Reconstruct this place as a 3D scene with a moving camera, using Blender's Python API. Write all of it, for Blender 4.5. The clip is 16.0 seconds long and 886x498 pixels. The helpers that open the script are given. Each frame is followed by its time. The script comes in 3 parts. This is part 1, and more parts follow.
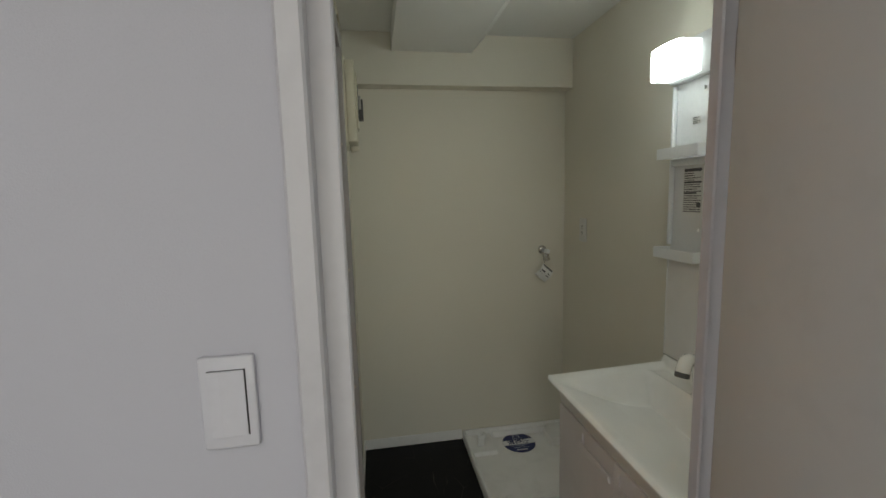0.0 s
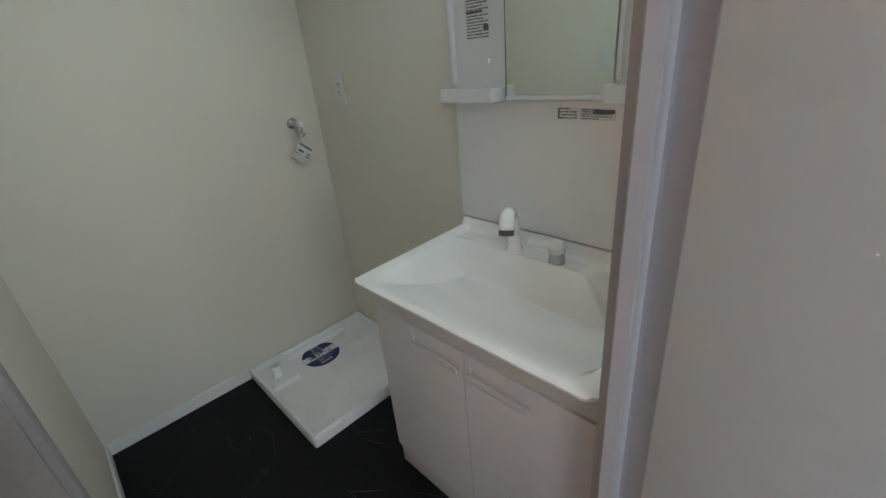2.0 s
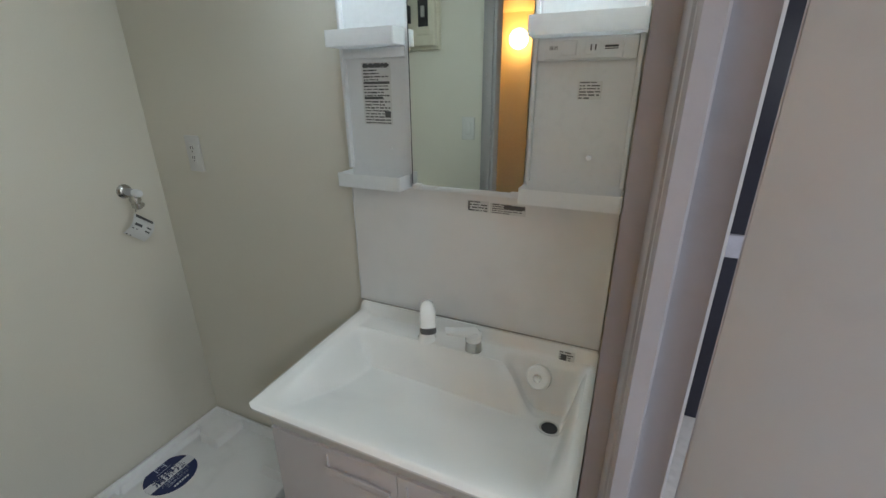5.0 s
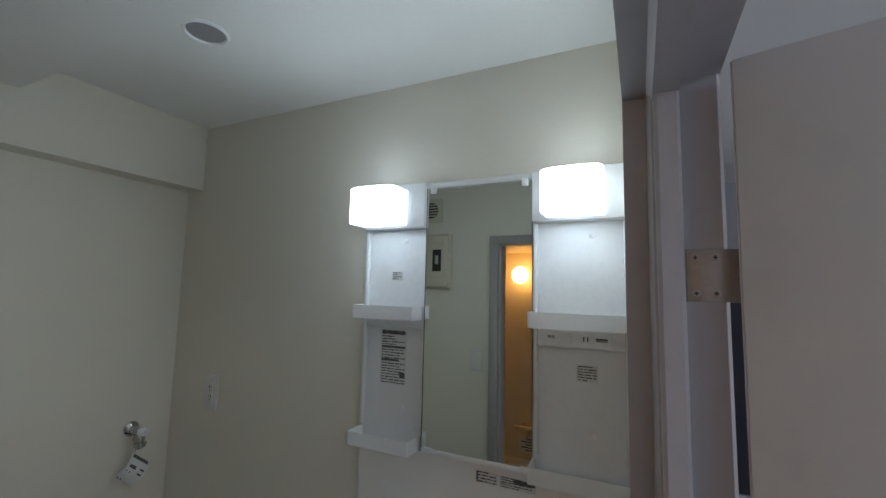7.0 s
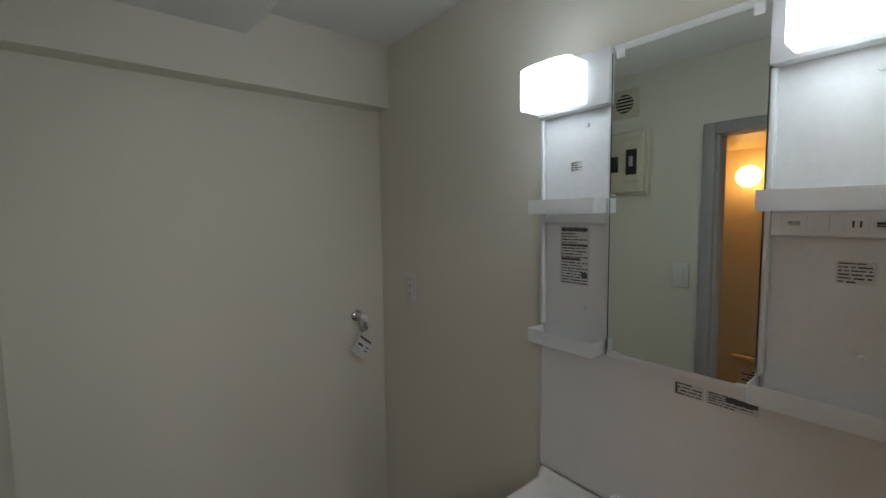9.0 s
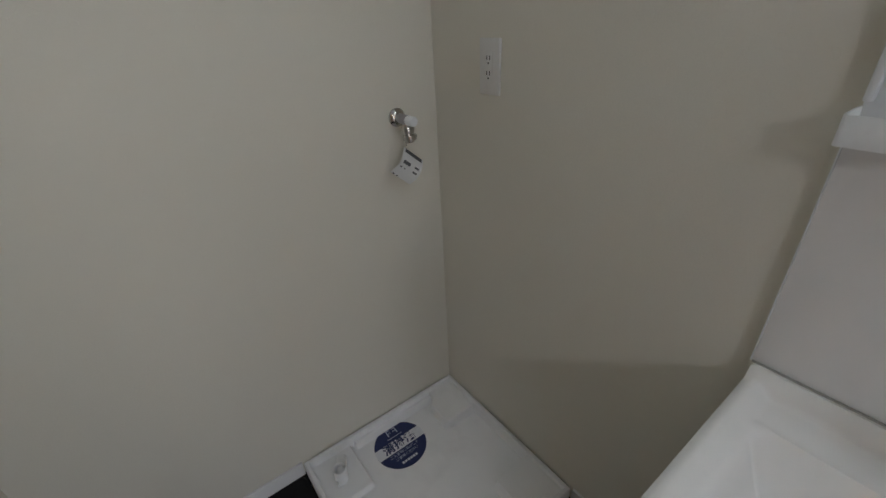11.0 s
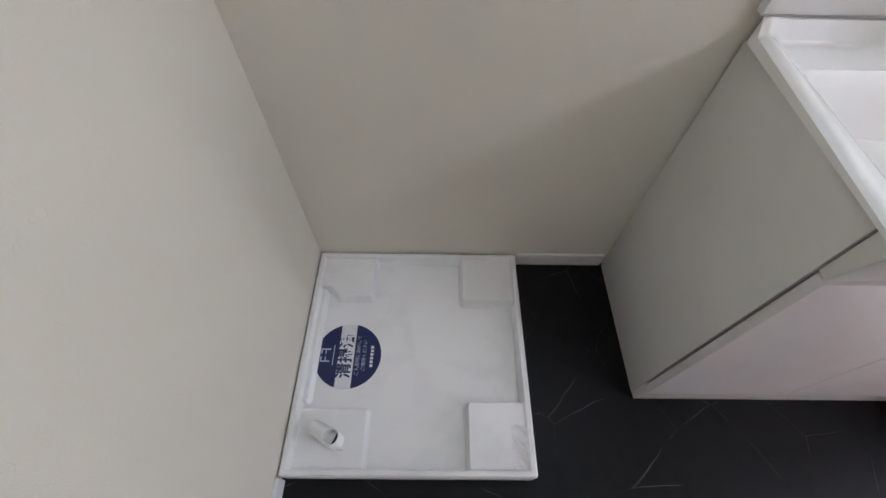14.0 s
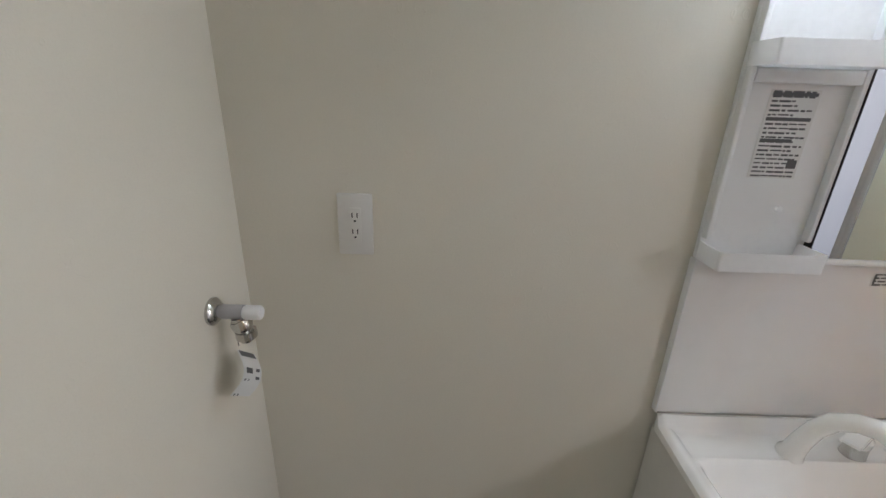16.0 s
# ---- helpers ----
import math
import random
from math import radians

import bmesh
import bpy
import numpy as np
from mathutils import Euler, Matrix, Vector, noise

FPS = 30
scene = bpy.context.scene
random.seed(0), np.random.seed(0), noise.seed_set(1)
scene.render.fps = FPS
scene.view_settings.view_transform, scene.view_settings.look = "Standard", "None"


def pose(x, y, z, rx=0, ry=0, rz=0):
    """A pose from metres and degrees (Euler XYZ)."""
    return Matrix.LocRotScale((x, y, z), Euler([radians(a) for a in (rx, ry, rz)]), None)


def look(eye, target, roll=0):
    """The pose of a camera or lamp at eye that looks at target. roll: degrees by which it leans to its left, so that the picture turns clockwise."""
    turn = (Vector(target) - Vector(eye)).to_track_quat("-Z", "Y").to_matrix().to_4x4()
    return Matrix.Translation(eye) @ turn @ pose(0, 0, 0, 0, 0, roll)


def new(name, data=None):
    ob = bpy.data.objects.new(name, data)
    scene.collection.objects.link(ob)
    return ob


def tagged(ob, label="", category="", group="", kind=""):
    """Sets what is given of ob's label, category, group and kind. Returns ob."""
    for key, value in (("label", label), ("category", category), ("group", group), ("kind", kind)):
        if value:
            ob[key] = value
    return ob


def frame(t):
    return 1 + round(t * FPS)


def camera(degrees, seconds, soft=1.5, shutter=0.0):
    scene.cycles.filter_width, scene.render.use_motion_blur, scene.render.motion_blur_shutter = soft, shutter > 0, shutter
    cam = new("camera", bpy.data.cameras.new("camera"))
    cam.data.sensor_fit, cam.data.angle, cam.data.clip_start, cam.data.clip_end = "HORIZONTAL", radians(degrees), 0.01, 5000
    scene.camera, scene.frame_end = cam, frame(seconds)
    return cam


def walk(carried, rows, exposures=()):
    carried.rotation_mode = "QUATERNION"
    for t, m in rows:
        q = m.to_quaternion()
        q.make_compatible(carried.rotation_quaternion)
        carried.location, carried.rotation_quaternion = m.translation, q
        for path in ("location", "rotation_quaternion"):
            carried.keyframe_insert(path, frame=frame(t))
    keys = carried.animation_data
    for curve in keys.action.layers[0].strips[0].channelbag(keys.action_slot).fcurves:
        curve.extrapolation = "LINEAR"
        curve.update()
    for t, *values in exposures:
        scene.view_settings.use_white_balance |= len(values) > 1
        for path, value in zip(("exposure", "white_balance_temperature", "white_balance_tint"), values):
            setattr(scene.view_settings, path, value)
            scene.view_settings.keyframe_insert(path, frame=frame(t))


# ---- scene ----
cam = camera(93.6, 16.0)
PATH = [
    (0, (-1.119, -2.353, 1.48), (-0.805, -0.394, 1.229), -1.5),
    (0.5, (-1.054, -2.321, 1.473), (-0.505, -0.43, 1.127), -2.4),
    (1, (-1.038, -2.201, 1.438), (-0.226, -0.437, 0.96), -3.5),
    (1.5, (-1.065, -2.035, 1.415), (-0.014, -0.465, 0.762), -4.6),
    (2, (-1.04, -1.908, 1.358), (0.197, -0.573, 0.528), -5.6),
    (2.5, (-0.987, -1.809, 1.324), (0.341, -0.718, 0.302), -6.3),
    (3, (-0.984, -1.749, 1.297), (0.372, -0.867, 0.121), -5.5),
    (3.2, (-0.985, -1.754, 1.299), (0.367, -0.937, 0.073), -5.1),
    (5.3, (-1.041, -1.681, 1.538), (0.725, -0.909, 1.005), 0.2),
    (5.5, (-1.046, -1.682, 1.569), (0.751, -0.897, 1.175), 0.7),
    (6, (-1.066, -1.683, 1.63), (0.764, -0.882, 1.548), 1.6),
    (6.5, (-1.083, -1.692, 1.684), (0.741, -0.878, 1.795), 1.7),
    (7, (-1.09, -1.7, 1.677), (0.709, -0.848, 1.875), 1.3),
    (7.5, (-1.087, -1.704, 1.674), (0.658, -0.743, 1.854), 0.7),
    (8, (-1.082, -1.707, 1.659), (0.55, -0.555, 1.745), 0.2),
    (8.5, (-1.033, -1.71, 1.622), (0.42, -0.337, 1.591), -0.5),
    (9, (-0.997, -1.684, 1.591), (0.258, -0.135, 1.431), -0.7),
    (9.5, (-0.962, -1.603, 1.553), (0.104, 0.054, 1.212), -1.3),
    (10, (-0.921, -1.42, 1.504), (0.032, 0.243, 0.932), -1.4),
    (10.2, (-0.893, -1.339, 1.488), (0.028, 0.308, 0.823), -1.6),
    (12.3, (-0.628, -0.637, 1.239), (0.512, 0.021, -0.266), -3.4),
    (12.5, (-0.634, -0.576, 1.229), (0.544, -0.069, -0.306), -1.3),
    (13, (-0.614, -0.491, 1.218), (0.505, -0.23, -0.418), -2.2),
    (13.5, (-0.687, -0.381, 1.198), (0.407, -0.313, -0.476), 0.7),
    (14, (-0.743, -0.389, 1.206), (0.356, -0.409, -0.464), 1.6),
    (14.5, (-0.777, -0.386, 1.229), (0.431, -0.452, -0.363), 2.5),
    (15, (-0.782, -0.403, 1.309), (0.667, -0.456, -0.069), 1.6),
    (15.5, (-0.797, -0.405, 1.427), (0.912, -0.441, 0.388), 1.3),
    (16, (-0.806, -0.415, 1.536), (1.063, -0.422, 0.825), 1.9),
]
EXPOSURE = [(0, 0.43, 7200, 3), (1.5, 0.8, 6200, 4), (3, 1.45, 6150, 4), (5.5, 1.05, 6100, 6), (7, 0.35, 6000, 8), (8.5, 0.32, 6450, 9), (10, 0.47, 6450, 12),
            (12.5, 1.6, 6050, 15), (14.5, 2.0, 6150, 18), (15.5, 1.85, 6300, 15), (16, 1.56, 6400, 15)]
walk(cam, [(t, look(eye, target, roll)) for t, eye, target, roll in PATH], EXPOSURE)

# ---- light ----
world = bpy.data.worlds.new("world")
scene.world = world
world.use_nodes = True
sky = world.node_tree.nodes.new("ShaderNodeTexSky")
sky.sky_type = "NISHITA"
sky.sun_disc = False
sky.sun_elevation, sky.sun_rotation = radians(35), radians(200)
world.node_tree.links.new(sky.outputs[0], world.node_tree.nodes["Background"].inputs[0])
world.node_tree.nodes["Background"].inputs[1].default_value = 0.1


def area_lamp(name, m, w, h, power, color):
    data = bpy.data.lights.new(name, "AREA")
    data.shape, data.size, data.size_y, data.energy, data.color = "RECTANGLE", w, h, power, color
    ob = new(name, data)
    ob.matrix_world = m
    return ob


# daylight in the opening of the hall's window
area_lamp("window_daylight", look((-0.9, -4.62, 1.25), (-0.9, -2.0, 1.2)), 1.7, 1.7, 15, (0.92, 0.95, 1.0))


# ---- materials ----
def mat(name, color, rough=0.5, metal=0.0, vary=0.06, grain=60.0, bump=0.0, bump_scale=300.0, stain=3.0, coat=0.0, spec=0.5):
    """A plain surface with variation at two scales and a fine relief."""
    m = bpy.data.materials.new(name)
    m.use_nodes = True
    nt = m.node_tree
    b = nt.nodes["Principled BSDF"]
    b.inputs["Roughness"].default_value = rough
    b.inputs["Metallic"].default_value = metal
    b.inputs["Coat Weight"].default_value = coat
    b.inputs["Specular IOR Level"].default_value = spec
    tc = nt.nodes.new("ShaderNodeTexCoord")
    n1, n2 = nt.nodes.new("ShaderNodeTexNoise"), nt.nodes.new("ShaderNodeTexNoise")
    n1.inputs["Scale"].default_value, n2.inputs["Scale"].default_value = grain, stain
    n1.inputs["Detail"].default_value = n2.inputs["Detail"].default_value = 4
    for n in (n1, n2):
        nt.links.new(tc.outputs["Object"], n.inputs["Vector"])
    mix = nt.nodes.new("ShaderNodeMath")
    mix.operation = "ADD"
    nt.links.new(n1.outputs["Fac"], mix.inputs[0])
    nt.links.new(n2.outputs["Fac"], mix.inputs[1])
    ramp = nt.nodes.new("ShaderNodeValToRGB")
    ramp.color_ramp.elements[0].position, ramp.color_ramp.elements[1].position = 0.7, 1.3
    lo, hi = [c * (1 - vary) for c in color], [min(1, c * (1 + vary * 0.5)) for c in color]
    ramp.color_ramp.elements[0].color, ramp.color_ramp.elements[1].color = (*lo, 1), (*hi, 1)
    half = nt.nodes.new("ShaderNodeMath")
    half.operation = "MULTIPLY"
    half.inputs[1].default_value = 1.0
    nt.links.new(mix.outputs[0], half.inputs[0])
    nt.links.new(half.outputs[0], ramp.inputs[0])
    nt.links.new(ramp.outputs[0], b.inputs["Base Color"])
    rr = nt.nodes.new("ShaderNodeMapRange")
    rr.inputs["To Min"].default_value, rr.inputs["To Max"].default_value = max(0.02, rough - 0.06), min(1, rough + 0.06)
    nt.links.new(n2.outputs["Fac"], rr.inputs["Value"])
    nt.links.new(rr.outputs[0], b.inputs["Roughness"])
    if bump:
        n3 = nt.nodes.new("ShaderNodeTexNoise")
        n3.inputs["Scale"].default_value = bump_scale
        n3.inputs["Detail"].default_value = 3
        nt.links.new(tc.outputs["Object"], n3.inputs["Vector"])
        bn = nt.nodes.new("ShaderNodeBump")
        bn.inputs["Strength"].default_value, bn.inputs["Distance"].default_value = bump, 0.002
        nt.links.new(n3.outputs["Fac"], bn.inputs["Height"])
        nt.links.new(bn.outputs[0], b.inputs["Normal"])
    return m


def glow(name, color, strength):
    m = bpy.data.materials.new(name)
    m.use_nodes = True
    b = m.node_tree.nodes["Principled BSDF"]
    b.inputs["Base Color"].default_value = (0.9, 0.9, 0.9, 1)
    b.inputs["Emission Color"].default_value = (*color, 1)
    b.inputs["Emission Strength"].default_value = strength
    return m


def wallpaper(name, color, wrinkle=2.2):
    """Vinyl wallpaper: fine stipple, faint weave and a few short raised wrinkles."""
    m = mat(name, color, 0.75, vary=0.022, grain=260, stain=1.2)
    nt = m.node_tree
    b = nt.nodes["Principled BSDF"]
    tc = nt.nodes.new("ShaderNodeTexCoord")
    fine, wide, worm = (nt.nodes.new("ShaderNodeTexNoise") for _ in range(3))
    fine.inputs["Scale"].default_value, wide.inputs["Scale"].default_value = 420, 45
    worm.inputs["Scale"].default_value = 20
    worm.inputs["Detail"].default_value = 1
    for n in (fine, wide, worm):
        nt.links.new(tc.outputs["Object"], n.inputs["Vector"])
    ridge = nt.nodes.new("ShaderNodeValToRGB")
    e = ridge.color_ramp.elements
    e[0].position, e[1].position = 0.655, 0.664
    e[0].color, e[1].color = (0, 0, 0, 1), (1, 1, 1, 1)
    third = e.new(0.673)
    third.color = (0, 0, 0, 1)
    nt.links.new(worm.outputs["Fac"], ridge.inputs[0])
    height = nt.nodes.new("ShaderNodeMath")
    height.operation = "MULTIPLY_ADD"
    height.inputs[1].default_value = 1.0
    nt.links.new(fine.outputs["Fac"], height.inputs[0])
    low = nt.nodes.new("ShaderNodeMath")
    low.operation = "MULTIPLY"
    low.inputs[1].default_value = 0.25
    nt.links.new(wide.outputs["Fac"], low.inputs[0])
    nt.links.new(low.outputs[0], height.inputs[2])
    add = nt.nodes.new("ShaderNodeMath")
    add.operation = "MULTIPLY_ADD"
    add.inputs[1].default_value = wrinkle
    nt.links.new(ridge.outputs[0], add.inputs[0])
    nt.links.new(height.outputs[0], add.inputs[2])
    bn = nt.nodes.new("ShaderNodeBump")
    bn.inputs["Strength"].default_value, bn.inputs["Distance"].default_value = 0.22, 0.0012
    nt.links.new(add.outputs[0], bn.inputs["Height"])
    nt.links.new(bn.outputs[0], b.inputs["Normal"])
    return m


def black_marble(name):
    """Black marble-look vinyl with thin, broken pale veins."""
    m = mat(name, (0.008, 0.008, 0.009), 0.42, vary=0.3, grain=25, stain=2.5, spec=0.14)
    nt = m.node_tree
    b = nt.nodes["Principled BSDF"]
    ramp0 = b.inputs["Base Color"].links[0].from_node
    tc = nt.nodes.new("ShaderNodeTexCoord")
    warp = nt.nodes.new("ShaderNodeTexNoise")
    warp.inputs["Scale"].default_value = 5
    nt.links.new(tc.outputs["Object"], warp.inputs["Vector"])
    sub = nt.nodes.new("ShaderNodeVectorMath")
    sub.operation = "MULTIPLY_ADD"
    sub.inputs[1].default_value = (0.03, 0.03, 0.03)
    nt.links.new(warp.outputs["Color"], sub.inputs[0])
    nt.links.new(tc.outputs["Object"], sub.inputs[2])
    vor = nt.nodes.new("ShaderNodeTexVoronoi")
    vor.feature = "DISTANCE_TO_EDGE"
    vor.inputs["Scale"].default_value = 4.6
    nt.links.new(sub.outputs[0], vor.inputs["Vector"])
    line = nt.nodes.new("ShaderNodeMapRange")
    line.inputs["From Min"].default_value, line.inputs["From Max"].default_value = 0.0, 0.0045
    line.inputs["To Min"].default_value, line.inputs["To Max"].default_value = 1, 0
    nt.links.new(vor.outputs["Distance"], line.inputs["Value"])
    brk = nt.nodes.new("ShaderNodeTexNoise")
    brk.inputs["Scale"].default_value = 7
    nt.links.new(tc.outputs["Object"], brk.inputs["Vector"])
    thr = nt.nodes.new("ShaderNodeMapRange")
    thr.inputs["From Min"].default_value, thr.inputs["From Max"].default_value = 0.47, 0.66
    nt.links.new(brk.outputs["Fac"], thr.inputs["Value"])
    mul = nt.nodes.new("ShaderNodeMath")
    mul.operation = "MULTIPLY"
    nt.links.new(line.outputs[0], mul.inputs[0])
    nt.links.new(thr.outputs[0], mul.inputs[1])
    mx = nt.nodes.new("ShaderNodeMix")
    mx.data_type = "RGBA"
    nt.links.new(mul.outputs[0], mx.inputs["Factor"])
    nt.links.new(ramp0.outputs[0], mx.inputs["A"])
    mx.inputs["B"].default_value = (0.11, 0.105, 0.105, 1)
    nt.links.new(mx.outputs["Result"], b.inputs["Base Color"])
    return m


WALL = wallpaper("cream_wallpaper", (0.735, 0.70, 0.615))
# white hall paper; its colour is darkened and blued to offset strong hall light
WALL_HALL = wallpaper("dimmed_white_wallpaper", (0.43, 0.425, 0.475), 0.0)
CEIL = wallpaper("ceiling_paper", (0.80, 0.795, 0.775), 0.0)
FLOOR = black_marble("black_marble_vinyl")
TRIM = mat("pale_grey_trim_film", (0.47, 0.46, 0.49), 0.42, vary=0.04, grain=30, bump=0.1, bump_scale=200)
BASE = mat("white_baseboard", (0.82, 0.81, 0.80), 0.45, vary=0.05)
LEAF = mat("pale_door_film", (0.56, 0.555, 0.55), 0.5, vary=0.04, grain=20, bump=0.08, bump_scale=250)
PORC = mat("white_gelcoat", (0.90, 0.90, 0.88), 0.16, vary=0.025, grain=8, coat=0.3)
PAN = mat("white_pan_plastic", (0.87, 0.87, 0.875), 0.3, vary=0.05, grain=14, stain=5)
CAB = mat("white_cabinet_film", (0.66, 0.65, 0.62), 0.35, vary=0.03, grain=15)
DOORF = mat("pale_pink_white_door_film", (0.70, 0.67, 0.675), 0.3, vary=0.03, grain=15)
PLAS = mat("white_plastic", (0.82, 0.83, 0.84), 0.35, vary=0.03)
PANEL = mat("white_splash_panel", (0.85, 0.84, 0.835), 0.32, vary=0.03, grain=10)
GREY = mat("grey_plastic", (0.38, 0.37, 0.35), 0.45, vary=0.06)
BEIGE = mat("beige_plastic", (0.60, 0.56, 0.45), 0.45, vary=0.05)
DARK = mat("dark_plastic", (0.02, 0.02, 0.022), 0.4)
INK = mat("dark_ink", (0.05, 0.05, 0.055), 0.6)
PAPER = mat("label_paper", (0.72, 0.72, 0.71), 0.55, vary=0.04)
NAVY = mat("navy_print", (0.012, 0.022, 0.10), 0.5, vary=0.1)
WHITEINK = mat("white_print", (0.78, 0.79, 0.82), 0.5)
PALEINK = mat("pale_blue_print", (0.50, 0.55, 0.68), 0.5)
CHROME = mat("chrome", (0.82, 0.82, 0.82), 0.12, 1.0, vary=0.04)
TAPCHROME = mat("dull_tap_chrome", (0.52, 0.51, 0.49), 0.16, 1.0, vary=0.08)
STEEL = mat("brushed_steel", (0.52, 0.45, 0.38), 0.34, 1.0, vary=0.1, grain=120)
ALU = mat("grey_aluminium", (0.45, 0.45, 0.48), 0.42, 0.6, vary=0.05)
BATHW = mat("beige_bath_panel", (0.70, 0.60, 0.42), 0.4, vary=0.04)
HALLFLOOR = mat("pale_wood_floor", (0.55, 0.52, 0.50), 0.4, vary=0.1, grain=25)
NAVYF = mat("dark_navy_lacquer", (0.012, 0.012, 0.022), 0.35, vary=0.2)
LAMP = glow("lit_lamp_diffuser", (0.82, 0.93, 1.0), 15.5)
LAMPREAR = glow("lamp_diffuser_rear", (0.80, 0.92, 1.0), 1.15)
GLOBE = glow("lit_warm_globe", (1.0, 0.50, 0.15), 11.0)
CEILLAMP = glow("lit_ceiling_lamp_diffuser", (0.97, 0.98, 1.0), 12.5)
BULB = glow("lit_bulb", (0.80, 0.93, 1.0), 8.0)
BFRAME = mat("brown_grey_frame_film", (0.33, 0.31, 0.31), 0.6, vary=0.06)

PLATE = mat("off_white_plate_plastic", (0.71, 0.70, 0.68), 0.4, vary=0.03)
# white plastic with the hall's dimmer, bluish light put into its colour
SWITCH = mat("dimmed_switch_plastic", (0.50, 0.495, 0.54), 0.4, vary=0.03)
GREYLILAC = mat("grey_lilac_film", (0.42, 0.41, 0.47), 0.45)
SMALLPRINT = mat("grey_small_print", (0.10, 0.10, 0.105), 0.6)


def translucent(name, color, share):
    """Milky plastic that lets some light through."""
    m = mat(name, color, 0.4, vary=0.03)
    nt = m.node_tree
    out = nt.nodes["Material Output"]
    t = nt.nodes.new("ShaderNodeBsdfTranslucent")
    t.inputs["Color"].default_value = (0.95, 0.96, 0.97, 1)
    mx = nt.nodes.new("ShaderNodeMixShader")
    mx.inputs[0].default_value = share
    nt.links.new(nt.nodes["Principled BSDF"].outputs[0], mx.inputs[1])
    nt.links.new(t.outputs[0], mx.inputs[2])
    nt.links.new(mx.outputs[0], out.inputs["Surface"])
    return m


TRAY = translucent("milky_tray_plastic", (0.92, 0.92, 0.92), 0.35)

MIRROR = bpy.data.materials.new("mirror_silver")
MIRROR.use_nodes = True
_b = MIRROR.node_tree.nodes["Principled BSDF"]
_b.inputs["Base Color"].default_value = (0.80, 0.84, 0.79, 1)
_b.inputs["Metallic"].default_value = 1.0
_b.inputs["Roughness"].default_value = 0.015


# ---- building blocks ----
def finish(bm, smooth=True):
    me = bpy.data.meshes.new("mesh")
    bm.normal_update()
    bm.to_mesh(me)
    bm.free()
    if smooth:
        for p in me.polygons:
            p.use_smooth = True
        me.set_sharp_from_angle(angle=radians(40))
    return me


def part(name, bm, material, parent=None, label="", smooth=True):
    ob = new(name, finish(bm, smooth))
    ob.data.materials.append(material)
    if parent is not None:
        ob.parent = parent
    if label:
        tagged(ob, label)
    return ob


def thing(name, label, category, at=(0, 0, 0), group=""):
    ob = new(name)
    ob.location = at
    ob.empty_display_size = 0.05
    return tagged(ob, label, category, group)


def add_box(bm, x0, x1, y0, y1, z0, z1):
    c = [(x, y, z) for x in (x0, x1) for y in (y0, y1) for z in (z0, z1)]
    v = [bm.verts.new(p) for p in c]
    for f in ((0, 1, 3, 2), (4, 6, 7, 5), (0, 4, 5, 1), (2, 3, 7, 6), (0, 2, 6, 4), (1, 5, 7, 3)):
        bm.faces.new([v[i] for i in f])
    return v


def box(x0, x1, y0, y1, z0, z1, r=0.0, seg=2):
    x0, x1 = min(x0, x1), max(x0, x1)
    y0, y1 = min(y0, y1), max(y0, y1)
    z0, z1 = min(z0, z1), max(z0, z1)
    bm = bmesh.new()
    add_box(bm, x0, x1, y0, y1, z0, z1)
    if r:
        bmesh.ops.bevel(bm, geom=list(bm.edges), offset=r, segments=seg, profile=0.5, affect="EDGES")
    return bm


def boxes(*bs):
    bm = bmesh.new()
    for b in bs:
        add_box(bm, *b)
    return bm


def tube(points, radii, n=20, caps=True, axis=None):
    """A round tube along points, with a radius at each."""
    bm = bmesh.new()
    rings = []
    ps = [Vector(p) for p in points]
    side = None
    for i, p in enumerate(ps):
        d = Vector(axis) if axis else (ps[min(i + 1, len(ps) - 1)] - ps[max(i - 1, 0)]).normalized()
        ref = Vector((0, 0, 1)) if abs(d.z) < 0.95 else Vector((0, 1, 0))
        u = d.cross(ref).normalized() if side is None else (side - d * side.dot(d)).normalized()
        side = u
        w = d.cross(u)
        rings.append([bm.verts.new(p + (u * math.cos(a) + w * math.sin(a)) * radii[i]) for a in (2 * math.pi * k / n for k in range(n))])
    for a, b in zip(rings, rings[1:]):
        for k in range(n):
            bm.faces.new((a[k], a[(k + 1) % n], b[(k + 1) % n], b[k]))
    if caps:
        bm.faces.new(rings[0][::-1])
        bm.faces.new(rings[-1])
    bmesh.ops.recalc_face_normals(bm, faces=bm.faces)
    return bm


def disc(center, axis, r, depth, n=32, lip=0.15):
    c, a = Vector(center), Vector(axis).normalized()
    e = min(depth * 0.45, r * lip)
    return tube([c, c + a * (depth - e), c + a * depth], [r, r, r - e], n)


def prism(outline, y0, y1, axis="y"):
    """Extrudes a closed outline of (a, b) pairs between y0 and y1 along an axis."""
    bm = bmesh.new()
    place = {"y": lambda a, b, t: (a, t, b), "x": lambda a, b, t: (t, a, b), "z": lambda a, b, t: (a, b, t)}[axis]
    lo = [bm.verts.new(place(a, b, y0)) for a, b in outline]
    hi = [bm.verts.new(place(a, b, y1)) for a, b in outline]
    n = len(outline)
    for i in range(n):
        bm.faces.new((lo[i], lo[(i + 1) % n], hi[(i + 1) % n], hi[i]))
    bm.faces.new(lo[::-1])
    bm.faces.new(hi)
    bmesh.ops.recalc_face_normals(bm, faces=bm.faces)
    return bm


